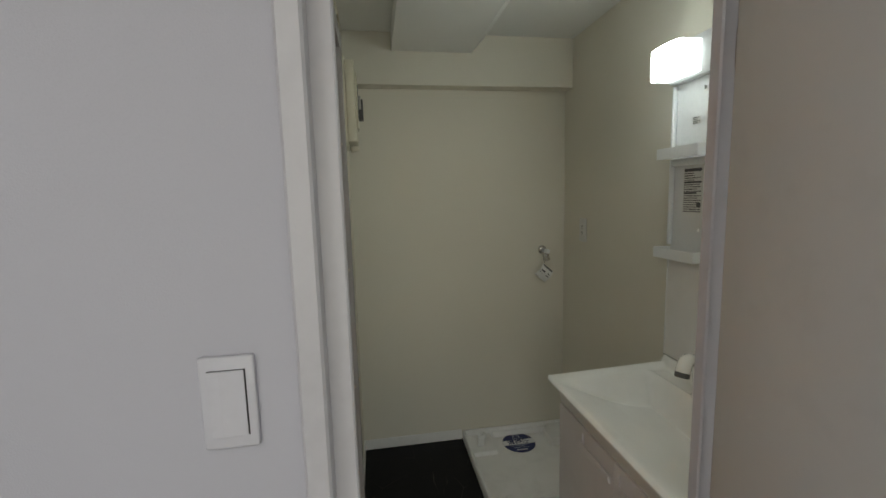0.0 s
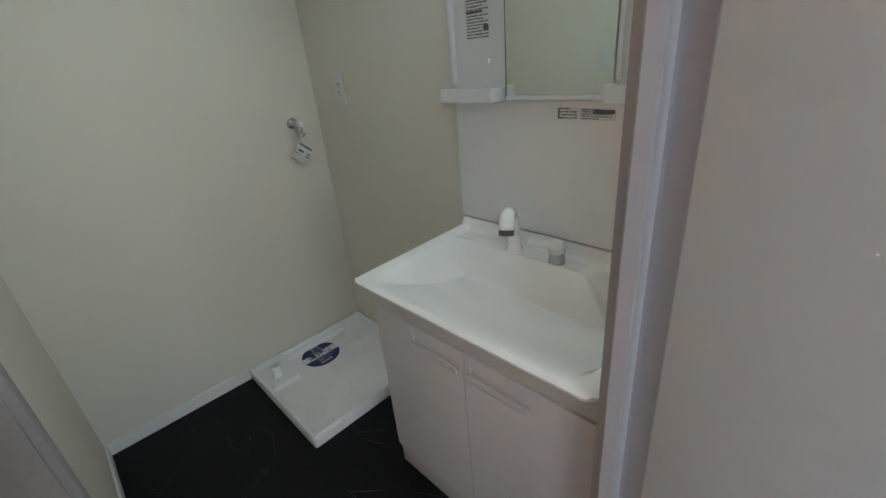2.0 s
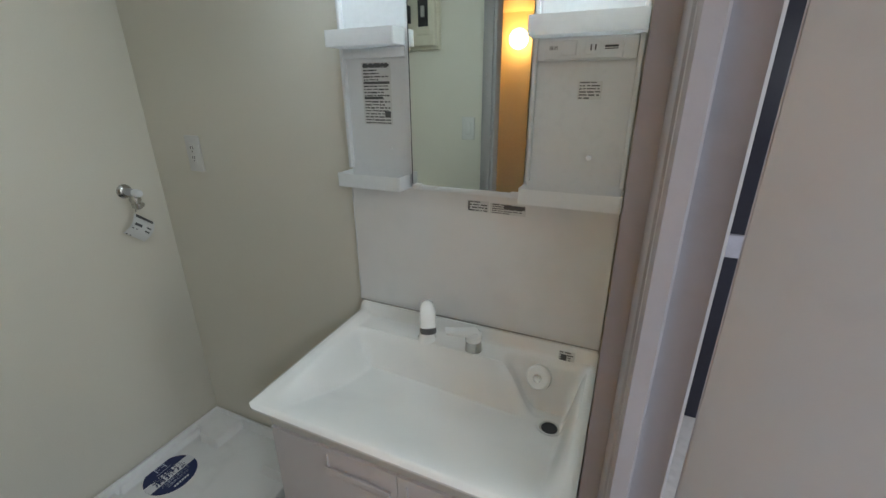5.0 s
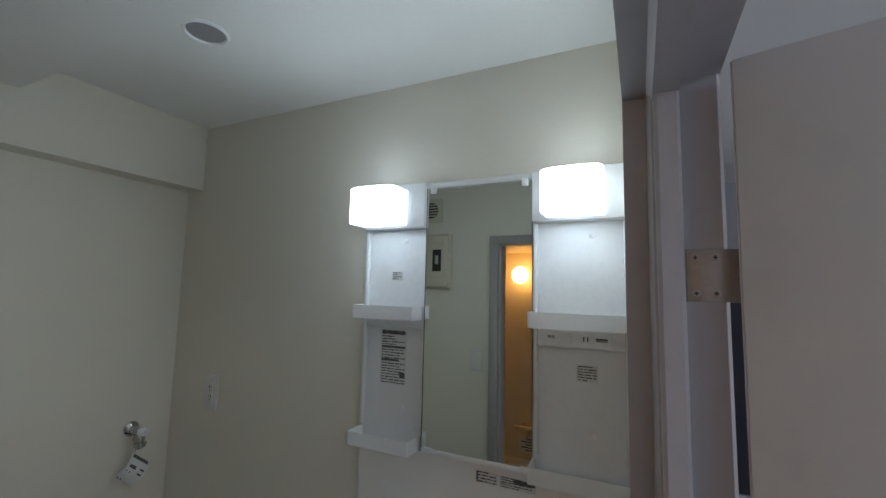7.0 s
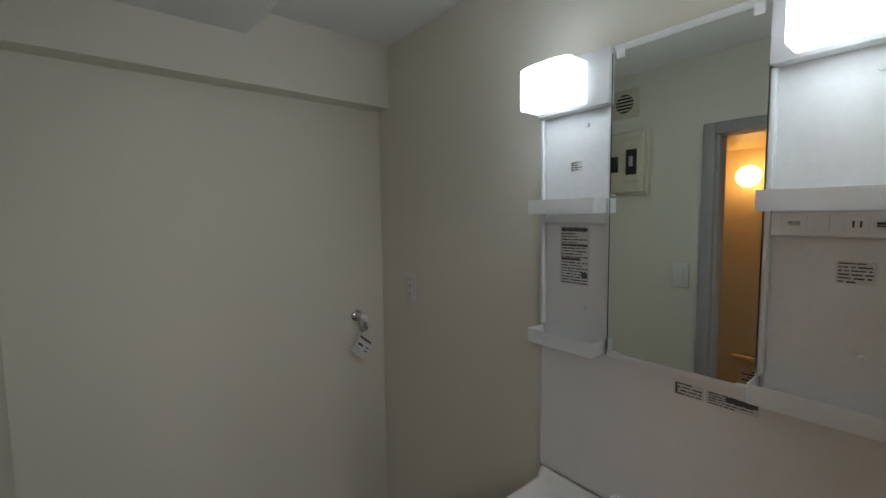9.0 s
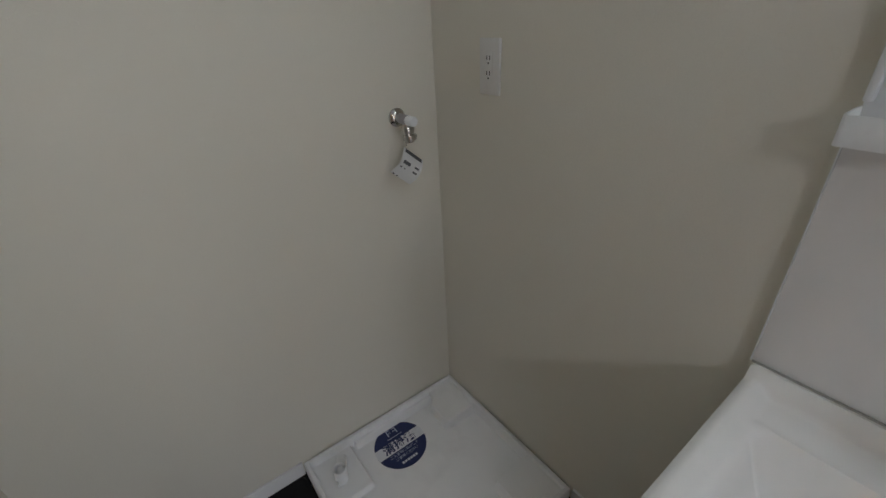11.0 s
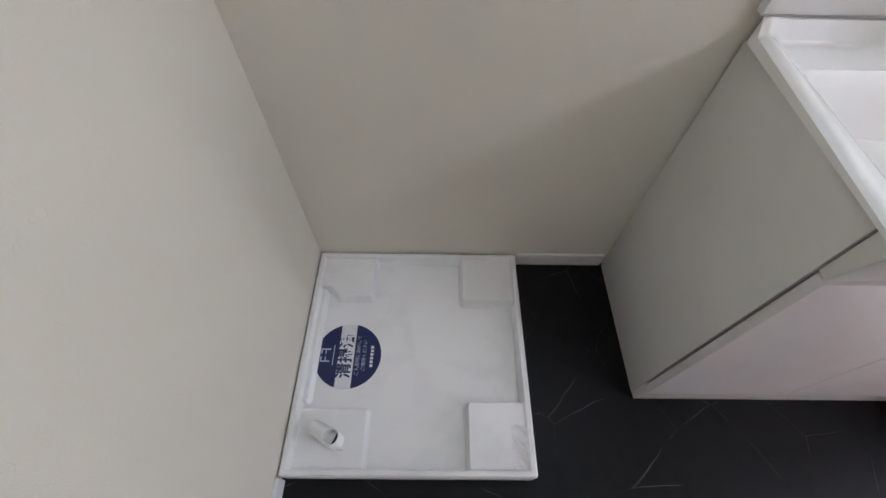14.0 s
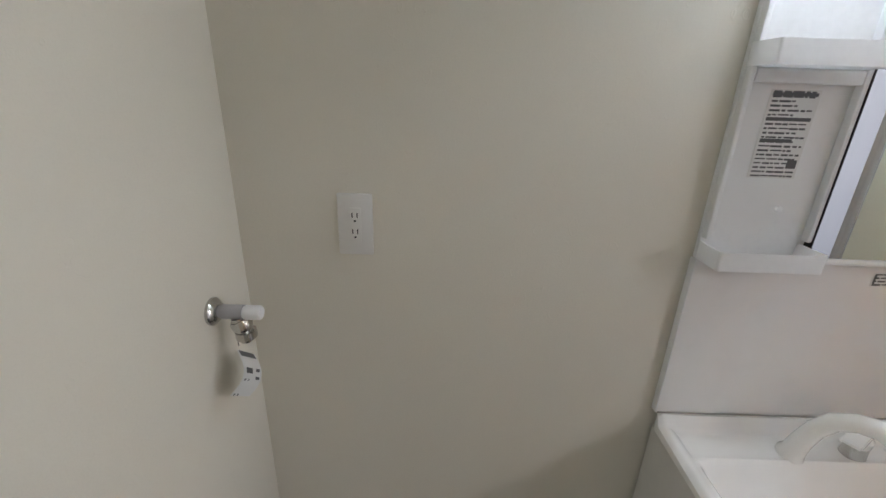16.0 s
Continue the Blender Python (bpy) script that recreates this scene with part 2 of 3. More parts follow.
def text_mesh(body, size, m, bold=0.0):
    """Lettering as a flat mesh, centred, laid out in the pose m."""
    cu = bpy.data.curves.new("lettering", "FONT")
    cu.body, cu.size, cu.align_x, cu.align_y, cu.extrude = body, size, "CENTER", "CENTER", 0.0001
    cu.offset = bold
    ob = new("lettering", cu)
    bpy.context.view_layer.update()
    me = bpy.data.meshes.new_from_object(ob.evaluated_get(bpy.context.evaluated_depsgraph_get()))
    bpy.data.objects.remove(ob)
    bm = bmesh.new()
    bm.from_mesh(me)
    bmesh.ops.transform(bm, matrix=m, verts=bm.verts)
    return bm


def structure(name, bm, material, label, category="wall", smooth=False):
    ob = part(name, bm, material, None, label, smooth)
    return tagged(ob, label, category, "", "structure")


def smoothstep(a, b, x):
    t = min(1.0, max(0.0, (x - a) / (b - a)))
    return t * t * (3 - 2 * t)


# ---- setting: the washroom ----
W, S, H = -1.245, -1.69, 2.322        # west wall, south wall, ceiling
HALL = -1.765                         # hall face of the south wall
structure("floor", box(W - 0.02, 0.1, HALL + 0.005, 0.1, -0.08, 0), FLOOR, "black marble-look vinyl floor with thin pale veins", "floor")
structure("wall_north", box(-1.4, 0.12, 0, 0.12, -0.05, 2.45), WALL, "cream wallpapered wall behind the washing machine pan")
structure("wall_east", box(0, 0.12, -1.759, 0, -0.05, 2.45), WALL, "cream wallpapered wall behind the vanity")
BD0, BD1, BDZ = -1.63, -0.985, 1.94   # bathroom doorway
structure("wall_west", boxes((W - 0.07, W, BD1, 0, -0.05, 2.45), (W - 0.07, W, -1.759, BD0, -0.05, 2.45),
          (W - 0.07, W, BD0, BD1, BDZ, 2.45), (W - 0.07, W, BD0, BD1, -0.05, 0.05)), WALL, "cream wallpapered wall with the bathroom doorway")
DX0, DX1, DZ = -1.213, -0.495, 1.945    # the door frame's outer size
structure("wall_south", boxes((W, DX0, HALL + 0.004, S, -0.05, 2.45), (DX1, 0, HALL + 0.004, S, -0.05, 2.45), (DX0, DX1, HALL + 0.004, S, DZ, 2.45)),
          WALL, "cream wallpapered wall with the washroom doorway")


def holed_slab(x0, x1, y0, y1, z0, z1, cx, cy, r, n=40):
    """A slab with a round hole through it."""
    bm = bmesh.new()
    rings = []
    for z in (z0, z1):
        inner, outer = [], []
        for k in range(n):
            a = 2 * math.pi * (k + 0.5) / n
            c, s = math.cos(a), math.sin(a)
            t = min((x1 - cx) / c if c > 0 else (x0 - cx) / c, (y1 - cy) / s if s > 0 else (y0 - cy) / s)
            inner.append(bm.verts.new((cx + r * c, cy + r * s, z)))
            outer.append(bm.verts.new((cx + t * c, cy + t * s, z)))
        rings.append((inner, outer))
    (i0, o0), (i1, o1) = rings
    for k in range(n):
        j = (k + 1) % n
        bm.faces.new((i0[k], o0[k], o0[j], i0[j]))
        bm.faces.new((i1[k], i1[j], o1[j], o1[k]))
        bm.faces.new((i0[k], i0[j], i1[j], i1[k]))
        bm.faces.new((o0[k], o1[k], o1[j], o0[j]))
    bmesh.ops.recalc_face_normals(bm, faces=bm.faces)
    return bm


structure("ceiling", holed_slab(-1.6, 0.3, -1.9, 0.3, H, H + 0.1, -0.445, -0.71, 0.048), CEIL, "off-white papered ceiling", "ceiling")
structure("ceiling_beam", box(W, 0, -0.091, 0, 2.062, H), WALL, "cream papered beam along the north wall", "beam")
structure("ceiling_soffit", prism([(-0.493, H), (-0.577, 2.23), (-1.0, 2.23), (-1.0, H)], -1.69, -0.091), CEIL,
          "off-white boxed duct with a sloping side under the ceiling", "soffit")
structure("baseboard_north", box(W, -0.655, -0.009, 0, 0, 0.06, 0.002), BASE, "white baseboard", "baseboard")
structure("baseboard_east", box(-0.009, 0, -0.934, -0.645, 0, 0.06, 0.002), BASE, "white baseboard", "baseboard")
structure("baseboard_west", box(W, W + 0.009, -0.93, -0.009, 0, 0.06, 0.002), BASE, "white baseboard", "baseboard")

# ---- setting: the hall ----
structure("hall_floor", box(-2.7, 1.6, -4.7, HALL + 0.005, -0.08, 0.0), HALLFLOOR, "pale wood floor of the hall", "floor")
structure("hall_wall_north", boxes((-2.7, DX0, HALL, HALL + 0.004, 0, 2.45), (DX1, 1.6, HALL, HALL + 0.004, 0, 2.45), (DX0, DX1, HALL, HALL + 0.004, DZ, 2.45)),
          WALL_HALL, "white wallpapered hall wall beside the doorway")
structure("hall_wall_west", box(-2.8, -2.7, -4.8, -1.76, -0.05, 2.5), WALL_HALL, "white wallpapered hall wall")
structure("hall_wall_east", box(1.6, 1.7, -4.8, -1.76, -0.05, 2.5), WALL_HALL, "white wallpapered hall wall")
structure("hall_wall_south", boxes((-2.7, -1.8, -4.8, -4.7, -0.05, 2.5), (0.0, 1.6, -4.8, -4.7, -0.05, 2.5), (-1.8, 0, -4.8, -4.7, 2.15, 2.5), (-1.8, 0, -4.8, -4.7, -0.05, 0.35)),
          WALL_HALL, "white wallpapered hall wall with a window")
structure("hall_ceiling", box(-2.8, 1.7, -4.8, HALL, 2.30, 2.32), CEIL, "off-white papered hall ceiling", "ceiling")

# ---- setting: the bathroom ----
BX, BN, BS = -2.25, -0.6, -1.70
structure("bath_wall_west", box(BX - 0.06, BX, BS, BN, 0, 2.2), BATHW, "beige bathroom panel wall")
structure("bath_wall_north", box(BX, W - 0.07, BN, BN + 0.06, 0, 2.2), BATHW, "beige bathroom panel wall")
structure("bath_wall_south", box(BX, W - 0.07, BS - 0.06, BS, 0, 2.2), BATHW, "beige bathroom panel wall")
structure("bath_ledge", box(BX, W - 0.07, BN - 0.07, BN, 0.03, 0.70, 0.006), BATHW, "beige boxed ledge along the bathroom wall", "ledge")
structure("bath_floor", box(BX, W - 0.07, BS, BN, -0.05, 0.03), BATHW, "beige bathroom floor", "floor")
structure("bath_ceiling", box(BX, W - 0.07, BS, BN, 1.99, 2.05), BATHW, "beige bathroom ceiling", "ceiling")


# ---- doors ----
def jamb_outline(x_edge, s, reveal, stop, rabbet, casing=0.016):
    """Plan outline of one jamb: room reveal, stop with a small groove, rabbet and casing. s: +1 for the east jamb."""
    return [(x_edge, S + 0.006), (x_edge - s * reveal, S + 0.006), (x_edge - s * reveal, -1.711), (x_edge - s * (stop - 0.022), -1.716),
            (x_edge - s * (stop - 0.020), -1.719), (x_edge - s * (stop - 0.004), -1.719), (x_edge - s * stop, -1.723), (x_edge - s * stop, -1.742),
            (x_edge - s * (stop - 0.003), -1.745), (x_edge - s * rabbet, -1.747), (x_edge - s * rabbet, HALL - 0.020),
            (x_edge - s * (rabbet - 0.004), HALL - 0.024), (x_edge + s * (casing - 0.004), HALL - 0.024), (x_edge + s * casing, HALL - 0.020),
            (x_edge + s * casing, HALL - 0.001), (x_edge, HALL - 0.001)]


frame_1 = thing("door_frame", "pale grey laminated door frame with a stop", "door frame")
frame_1["kind"] = "structure"
part("east_jamb", prism(jamb_outline(DX1, 1, 0.013, 0.074, 0.050), 0, DZ, "z"), TRIM, frame_1, smooth=False)
part("west_jamb", prism(jamb_outline(DX0, -1, 0.006, 0.050, 0.016, 0.020), 0, DZ, "z"), TRIM, frame_1, smooth=False)
head = [(y, z) for y, z in ((S + 0.006, DZ), (S + 0.006, DZ - 0.012), (-1.712, DZ - 0.012), (-1.718, DZ - 0.035), (-1.745, DZ - 0.035), (-1.747, DZ - 0.012),
                            (HALL - 0.024, DZ - 0.012), (HALL - 0.024, DZ + 0.016), (HALL - 0.001, DZ + 0.016), (HALL - 0.001, DZ))]
part("head", prism(head, DX0 + 0.005, DX1 - 0.012, "x"), TRIM, frame_1, smooth=False)

leaf_1 = thing("door_1", "pale laminated flush door standing wide open", "door", (-0.588, -1.792, 0))
leaf_1["kind"] = "structure"
LW, LT = 0.64, 0.034
part("door_leaf", box(0.0, LT, -LW, 0, 0.012, 1.925, 0.0015), LEAF, leaf_1)
part("edge_band", box(0.001, LT - 0.001, 0, 0.0015, 0.014, 1.923), TRIM, leaf_1, "pale edge band", False)
leaf_1.rotation_euler = (0, 0, radians(-15))


def hinge(z):
    h = thing("door_hinge", "brushed steel butt hinge screwed to the jamb", "hinge", (0, 0, 0), "door hinges")
    x = DX1 - 0.050
    part("jamb_plate", box(x - 0.0025, x - 0.0002, -1.803, -1.748, z - 0.029, z + 0.029, 0.0008), STEEL, h)
    part("knuckle", tube([(x + 0.006, -1.807, z - 0.029), (x + 0.006, -1.807, z + 0.029)], [0.0045] * 2, 14), STEEL, h)
    for y in (-1.757, -1.776):
        for dz in (-0.02, 0.02):
            part("screw", disc((x - 0.0025, y, z + dz), (-1, 0, 0), 0.0040, 0.0010, 14), STEEL, h)
            part("slot", box(x - 0.0043, x - 0.0038, y - 0.0024, y + 0.0024, z + dz - 0.0006, z + dz + 0.0007), DARK, h, smooth=False)
            part("slot", box(x - 0.0044, x - 0.0037, y - 0.0006, y + 0.0007, z + dz - 0.0024, z + dz + 0.0024), DARK, h, smooth=False)
    return h


for z in (1.70, 0.25):
    hinge(z)

bath_frame = thing("bathroom_door_frame", "grey aluminium bathroom door frame", "door frame")
bath_frame["kind"] = "structure"
FX = W + 0.044
for y0, y1 in ((-0.985, -0.935), (-1.68, -1.63)):
    part("jamb", box(W, FX, y0, y1, 0, 1.99, 0.003), BFRAME, bath_frame)
part("head", box(W, FX, -1.63, -0.985, 1.94, 1.99, 0.003), BFRAME, bath_frame)
part("sill", box(W, FX, -1.63, -0.985, 0, 0.05, 0.003), BFRAME, bath_frame)
for y0, y1 in ((-1.0, -0.986), (-1.629, -1.615)):
    part("inner_track", box(W - 0.06, W + 0.03, y0, y1, 0.052, 1.938, 0.002), BFRAME, bath_frame, "grey inner track")
for z in (0.45, 0.85, 1.25, 1.65):
    part("screw", disc((FX - 0.012, -0.985, z), (0, -1, 0), 0.004, 0.002, 12), STEEL, bath_frame)


# ---- vanity ----
VY0, VY1 = -0.937, -1.680


def rounded_sheet(x0, x1, y0, y1, nx, ny, r, height, base, closed=True):
    """A moulded sheet with rounded corners, whose height over (x, y) is given, and with skirts down to base."""
    bm = bmesh.new()
    cx, cy, hx, hy = (x0 + x1) / 2, (y0 + y1) / 2, abs(x1 - x0) / 2, abs(y1 - y0) / 2
    g = []
    for i in range(nx + 1):
        row = []
        for j in range(ny + 1):
            u, v = (2 * i / nx - 1) * hx, (2 * j / ny - 1) * hy
            a, b = abs(u) - (hx - r), abs(v) - (hy - r)
            if a > 0 and b > 0:
                k = max(a, b) / math.hypot(a, b)
                u, v = math.copysign(hx - r + a * k, u), math.copysign(hy - r + b * k, v)
            row.append(bm.verts.new((cx + u, cy + v, height(cx + u, cy + v))))
        g.append(row)
    for i in range(nx):
        for j in range(ny):
            bm.faces.new((g[i][j], g[i + 1][j], g[i + 1][j + 1], g[i][j + 1]))
    rim = [g[i][0] for i in range(nx)] + [g[nx][j] for j in range(ny)] + [g[i][ny] for i in range(nx, 0, -1)] + [g[0][j] for j in range(ny, 0, -1)]
    low = [bm.verts.new((v.co.x, v.co.y, base)) for v in rim]
    n = len(rim)
    for k in range(n):
        bm.faces.new((rim[k], low[k], low[(k + 1) % n], rim[(k + 1) % n]))
    if closed:
        bm.faces.new(low)
    bmesh.ops.recalc_face_normals(bm, faces=bm.faces)
    return bm


def sd_box(x, y, x0, x1, y0, y1, r):
    """Signed distance to a rounded rectangle, negative inside."""
    a = abs(x - (x0 + x1) / 2) - (abs(x1 - x0) / 2 - r)
    b = abs(y - (y0 + y1) / 2) - (abs(y1 - y0) / 2 - r)
    return math.hypot(max(a, 0), max(b, 0)) + min(max(a, b), 0) - r


def basin_height(x, y):
    edge = min(x + 0.513, -y - 0.937, y + 1.680)
    rim = 0.806 - 0.007 * (1 - smoothstep(0, 0.010, edge))
    rim += 0.022 * smoothstep(-0.040, -0.024, x)                 # upstand along the wall
    side = 1 - smoothstep(0.02, 0.05, -y - 0.932)
    rim += side * 0.015 * (x + 0.508) / 0.508 + (1 - side) * 0.012 * smoothstep(-0.040, -0.024, x)
    rim -= 0.005 * smoothstep(-0.13, -0.10, x) * smoothstep(0.03, 0.05, edge) * (1 - smoothstep(-0.05, -0.03, x))
    north = smoothstep(0.0, 0.065, -0.976 - y)
    south = smoothstep(0.0, 0.05, y + 1.662)
    t = max(0.0, (x + 0.505) / 0.30)
    t = t / (1 + t ** 4) ** 0.25
    front = (math.sqrt(t * t + 0.01) - 0.10) / 0.82                      # the floor slopes up to the front edge
    back = smoothstep(0.0, 0.034, -0.112 - x)
    bay = smoothstep(0.0, 0.034, -0.048 - x) * smoothstep(0.0, 0.11, -1.435 - y)   # the bowl runs back to the wall at the waste
    depth = 0.120 + 0.025 * smoothstep(-1.0, -1.6, y)
    z = rim - depth * north * south * front * (1 - (1 - back) * (1 - bay))
    w = math.hypot(x + 0.145, y + 1.588)
    return z - 0.008 * (1 - smoothstep(0.024, 0.04, w)) 


vanity = thing("vanity_cabinet", "white two-door vanity cabinet standing on the black floor", "vanity", (-0.22, -1.3, 0))


def vpart(name, bm, material, label="", parent=None, smooth=True):
    """A part given in the room's coordinates, under the vanity."""
    bmesh.ops.translate(bm, vec=(0.22, 1.3, 0), verts=bm.verts)
    return part(name, bm, material, vanity if parent is None else parent, label, smooth)


vpart("side_panel", box(-0.429, -0.006, -0.953, -0.941, 0.0, 0.792, 0.0015), CAB)
vpart("side_panel", box(-0.432, -0.004, -1.675, -1.662, 0.0, 0.792, 0.0015), CAB)
vpart("body", box(-0.416, -0.01, -1.656, -0.960, 0.09, 0.58), CAB, smooth=False)
vpart("plinth", box(-0.447, -0.428, -1.672, -0.943, 0.0, 0.088, 0.001), CAB, "white plinth board")
for y in (-0.953, -1.675):
    vpart("fascia_end", prism([(-0.4345, 0.6945), (-0.4515, 0.6945), (-0.4705, 0.7915), (-0.4345, 0.7915)], y, y + 0.0125), CAB, smooth=False)
vpart("fascia", prism([(-0.438, 0.694), (-0.452, 0.694), (-0.472, 0.792), (-0.464, 0.792)], -1.674, -0.941), CAB, "white sloping fascia under the basin", smooth=False)
for y0, y1, h0, h1 in ((-1.307, -0.941, -1.290, -1.112), (-1.674, -1.310, -1.510, -1.332)):
    pocket = boxes((-0.456, -0.436, y0, y1, 0.092, 0.622), (-0.456, -0.436, y0, y1, 0.668, 0.688), (-0.456, -0.436, y0, h0, 0.622, 0.668),
                   (-0.456, -0.436, h1, y1, 0.622, 0.668), (-0.450, -0.436, h0, h1, 0.622, 0.668))
    d = vpart("door", pocket, DOORF, "pale pinkish-white laminated door", smooth=False)
    rail = [(-0.4565, 0.604), (-0.461, 0.608), (-0.465, 0.616), (-0.4665, 0.626), (-0.466, 0.637), (-0.463, 0.637), (-0.4625, 0.628), (-0.461, 0.622), (-0.4565, 0.621)]
    vpart("handle", prism(rail, h0, h1), DOORF, "moulded trough handle", d)

basin = thing("wash_basin", "white moulded counter basin set on the vanity cabinet", "basin", (-0.25, -1.3, 0.787))


def bpart(name, bm, material, label="", smooth=True):
    bmesh.ops.translate(bm, vec=(0.25, 1.3, -0.787), verts=bm.verts)
    return part(name, bm, material, basin, label, smooth)


bpart("counter_bowl", rounded_sheet(-0.513, 0.0, VY1, VY0, 100, 140, 0.028, basin_height, 0.7935, False), PORC)
bpart("waste", disc((-0.145, -1.588, 0.654), (0, 0, 1), 0.022, 0.004, 28), DARK, "dark drain strainer")
bpart("waste_ring", tube([(-0.145, -1.588, 0.6525), (-0.145, -1.588, 0.6572)], [0.027, 0.026], 28), CHROME, "chrome waste ring")
bpart("overflow_cover", disc((-0.066, -1.540, 0.750), (-0.85, 0.15, 0.35), 0.034, 0.022, 36), PORC, "round white overflow cover")
bpart("overflow_knob", disc(Vector((-0.066, -1.540, 0.750)) + Vector((-0.85, 0.15, 0.35)).normalized() * 0.0215, (-0.85, 0.15, 0.35), 0.012, 0.006, 24), CHROME, "chrome knob")

faucet = thing("faucet", "white pull-out basin faucet with a grey ring", "faucet", (-0.092, -1.208, 0.80))


def fpart(name, bm, material, label=""):
    bmesh.ops.translate(bm, vec=(0.092, 1.208, -0.80), verts=bm.verts)
    return part(name, bm, material, faucet, label)


curve = [(0, 0.798), (0, 0.806), (0.003, 0.815), (0.010, 0.850), (0.023, 0.893), (0.045, 0.929), (0.075, 0.951), (0.107, 0.960), (0.128, 0.957), (0.140, 0.945), (0.145, 0.930)]


def along(ds):
    """Points in the upright plane in which the spout is swivelled."""
    return [(-0.092 - d * 0.88, -1.208 - d * 0.475, z) for d, z in ds]


fpart("neck", tube(along(curve), [0.027, 0.027, 0.0225, 0.020, 0.0190, 0.0185, 0.0185, 0.0195, 0.0205, 0.0205, 0.0205], 24), PORC)
fpart("outlet_ring", tube(along([(0.145, 0.930), (0.1485, 0.916), (0.149, 0.9145)]), [0.0209, 0.0205, 0.016], 24), SMALLPRINT, "dark grey outlet ring")

lever = thing("mixer_lever", "white mixer lever on a chrome collar", "faucet lever", (-0.088, -1.352, 0.80))


def lpart(name, bm, material, label=""):
    bmesh.ops.translate(bm, vec=(0.088, 1.352, -0.80), verts=bm.verts)
    return part(name, bm, material, lever, label)


lpart("collar", tube([(-0.088, -1.352, 0.797), (-0.088, -1.352, 0.804), (-0.088, -1.352, 0.835)], [0.026, 0.0235, 0.022], 26), TAPCHROME, "chrome collar")
lpart("cap", tube([(-0.088, -1.352, 0.835), (-0.090, -1.352, 0.853), (-0.092, -1.352, 0.861)], [0.023, 0.0235, 0.016], 26), PORC)
bm = prism([(0.010, 0.849), (-0.03, 0.853), (-0.078, 0.864), (-0.080, 0.871), (-0.03, 0.865), (0.010, 0.865)], -0.018, 0.018)
bmesh.ops.bevel(bm, geom=list(bm.edges), offset=0.002, segments=2, affect="EDGES")
bmesh.ops.transform(bm, matrix=pose(-0.088, -1.352, 0, 0, 0, -58), verts=bm.verts)
lpart("handle", bm, PORC)

# ---- splash panel and mirror cabinet ----
splash = thing("splash_panel", "white glossy splash panel between basin and mirror", "wall panel")
part("seal", box(-0.0235, -0.0202, -1.677, -0.935, 0.8412, 0.8450, 0.001), GREY, splash, "thin grey sealing bead")
part("edge_trim", box(-0.0212, -0.001, -0.9338, -0.9315, 0.8415, 1.2315, 0.0006), PLAS, splash, "white edge trim")
part("board", box(-0.020, -0.001, -1.678, -0.934, 0.8415, 1.2315, 0.0015), PANEL, splash)

mc = thing("mirror_cabinet", "white plastic vanity mirror unit with open side shelves and lamps", "mirror cabinet", (0, -1.3, 1.24))


def mpart(name, bm, material, label="", parent=None, smooth=True):
    bmesh.ops.translate(bm, vec=(0, 1.3, -1.24), verts=bm.verts)
    return part(name, bm, material, mc if parent is None else parent, label, smooth)


mpart("back_board", box(-0.012, -0.001, -1.678, -0.934, 1.2325, 1.990, 0.002), PLAS)
mpart("top_rail", box(-0.026, -0.012, -1.452, -1.146, 1.972, 1.990, 0.002), PLAS)
mpart("mirror_tray_rail", box(-0.034, -0.012, -1.452, -1.146, 1.2335, 1.2455, 0.002), PLAS)
mpart("mirror", box(-0.031, -0.0125, -1.452, -1.146, 1.247, 1.971), MIRROR, "silvered mirror pane", smooth=False)
mpart("mirror_edge", box(-0.0318, -0.0125, -1.1457, -1.1442, 1.247, 1.971), DARK, "black mirror edge", smooth=False)
for y in (-1.165, -1.433):
    mpart("clip", box(-0.036, -0.0265, y - 0.009, y + 0.009, 1.955, 1.977, 0.003), PLAS)
    mpart("lower_clip", box(-0.035, -0.0265, y - 0.012, y + 0.012, 1.239, 1.2500, 0.003), PLAS)


def tray(y0, y1, z0, z1):
    """A shallow open tray with a thin front lip and rounded corners."""
    x0 = -0.085
    def h(x, y):
        e = min(x - x0, y - y0, y1 - y)
        return z1 - (z1 - z0 - 0.004) * smoothstep(0.003, 0.0065, e)
    return rounded_sheet(x0, -0.0125, y0, y1, 40, 70, 0.006, h, z0)


def bowed_shade(y0, y1):
    """A lamp cover whose front bows outwards, with softened upper and lower edges."""
    mid, half = (y0 + y1) / 2, (y1 - y0) / 2
    ring = [(-0.100, mid - half)]
    for k in range(1, 24):
        a = math.pi * k / 24
        ring.append((-0.104 - 0.032 * math.sin(a) ** 0.6, mid - half * math.copysign(abs(math.cos(a)) ** 0.75, math.cos(a))))
    ring.append((-0.100, mid + half))
    bm = prism(ring, 1.864, 1.968, "z")
    rims = [e for e in bm.edges if abs(e.verts[0].co.z - e.verts[1].co.z) < 1e-6]
    bmesh.ops.bevel(bm, geom=rims, offset=0.005, segments=3, profile=0.5, affect="EDGES")
    return bm


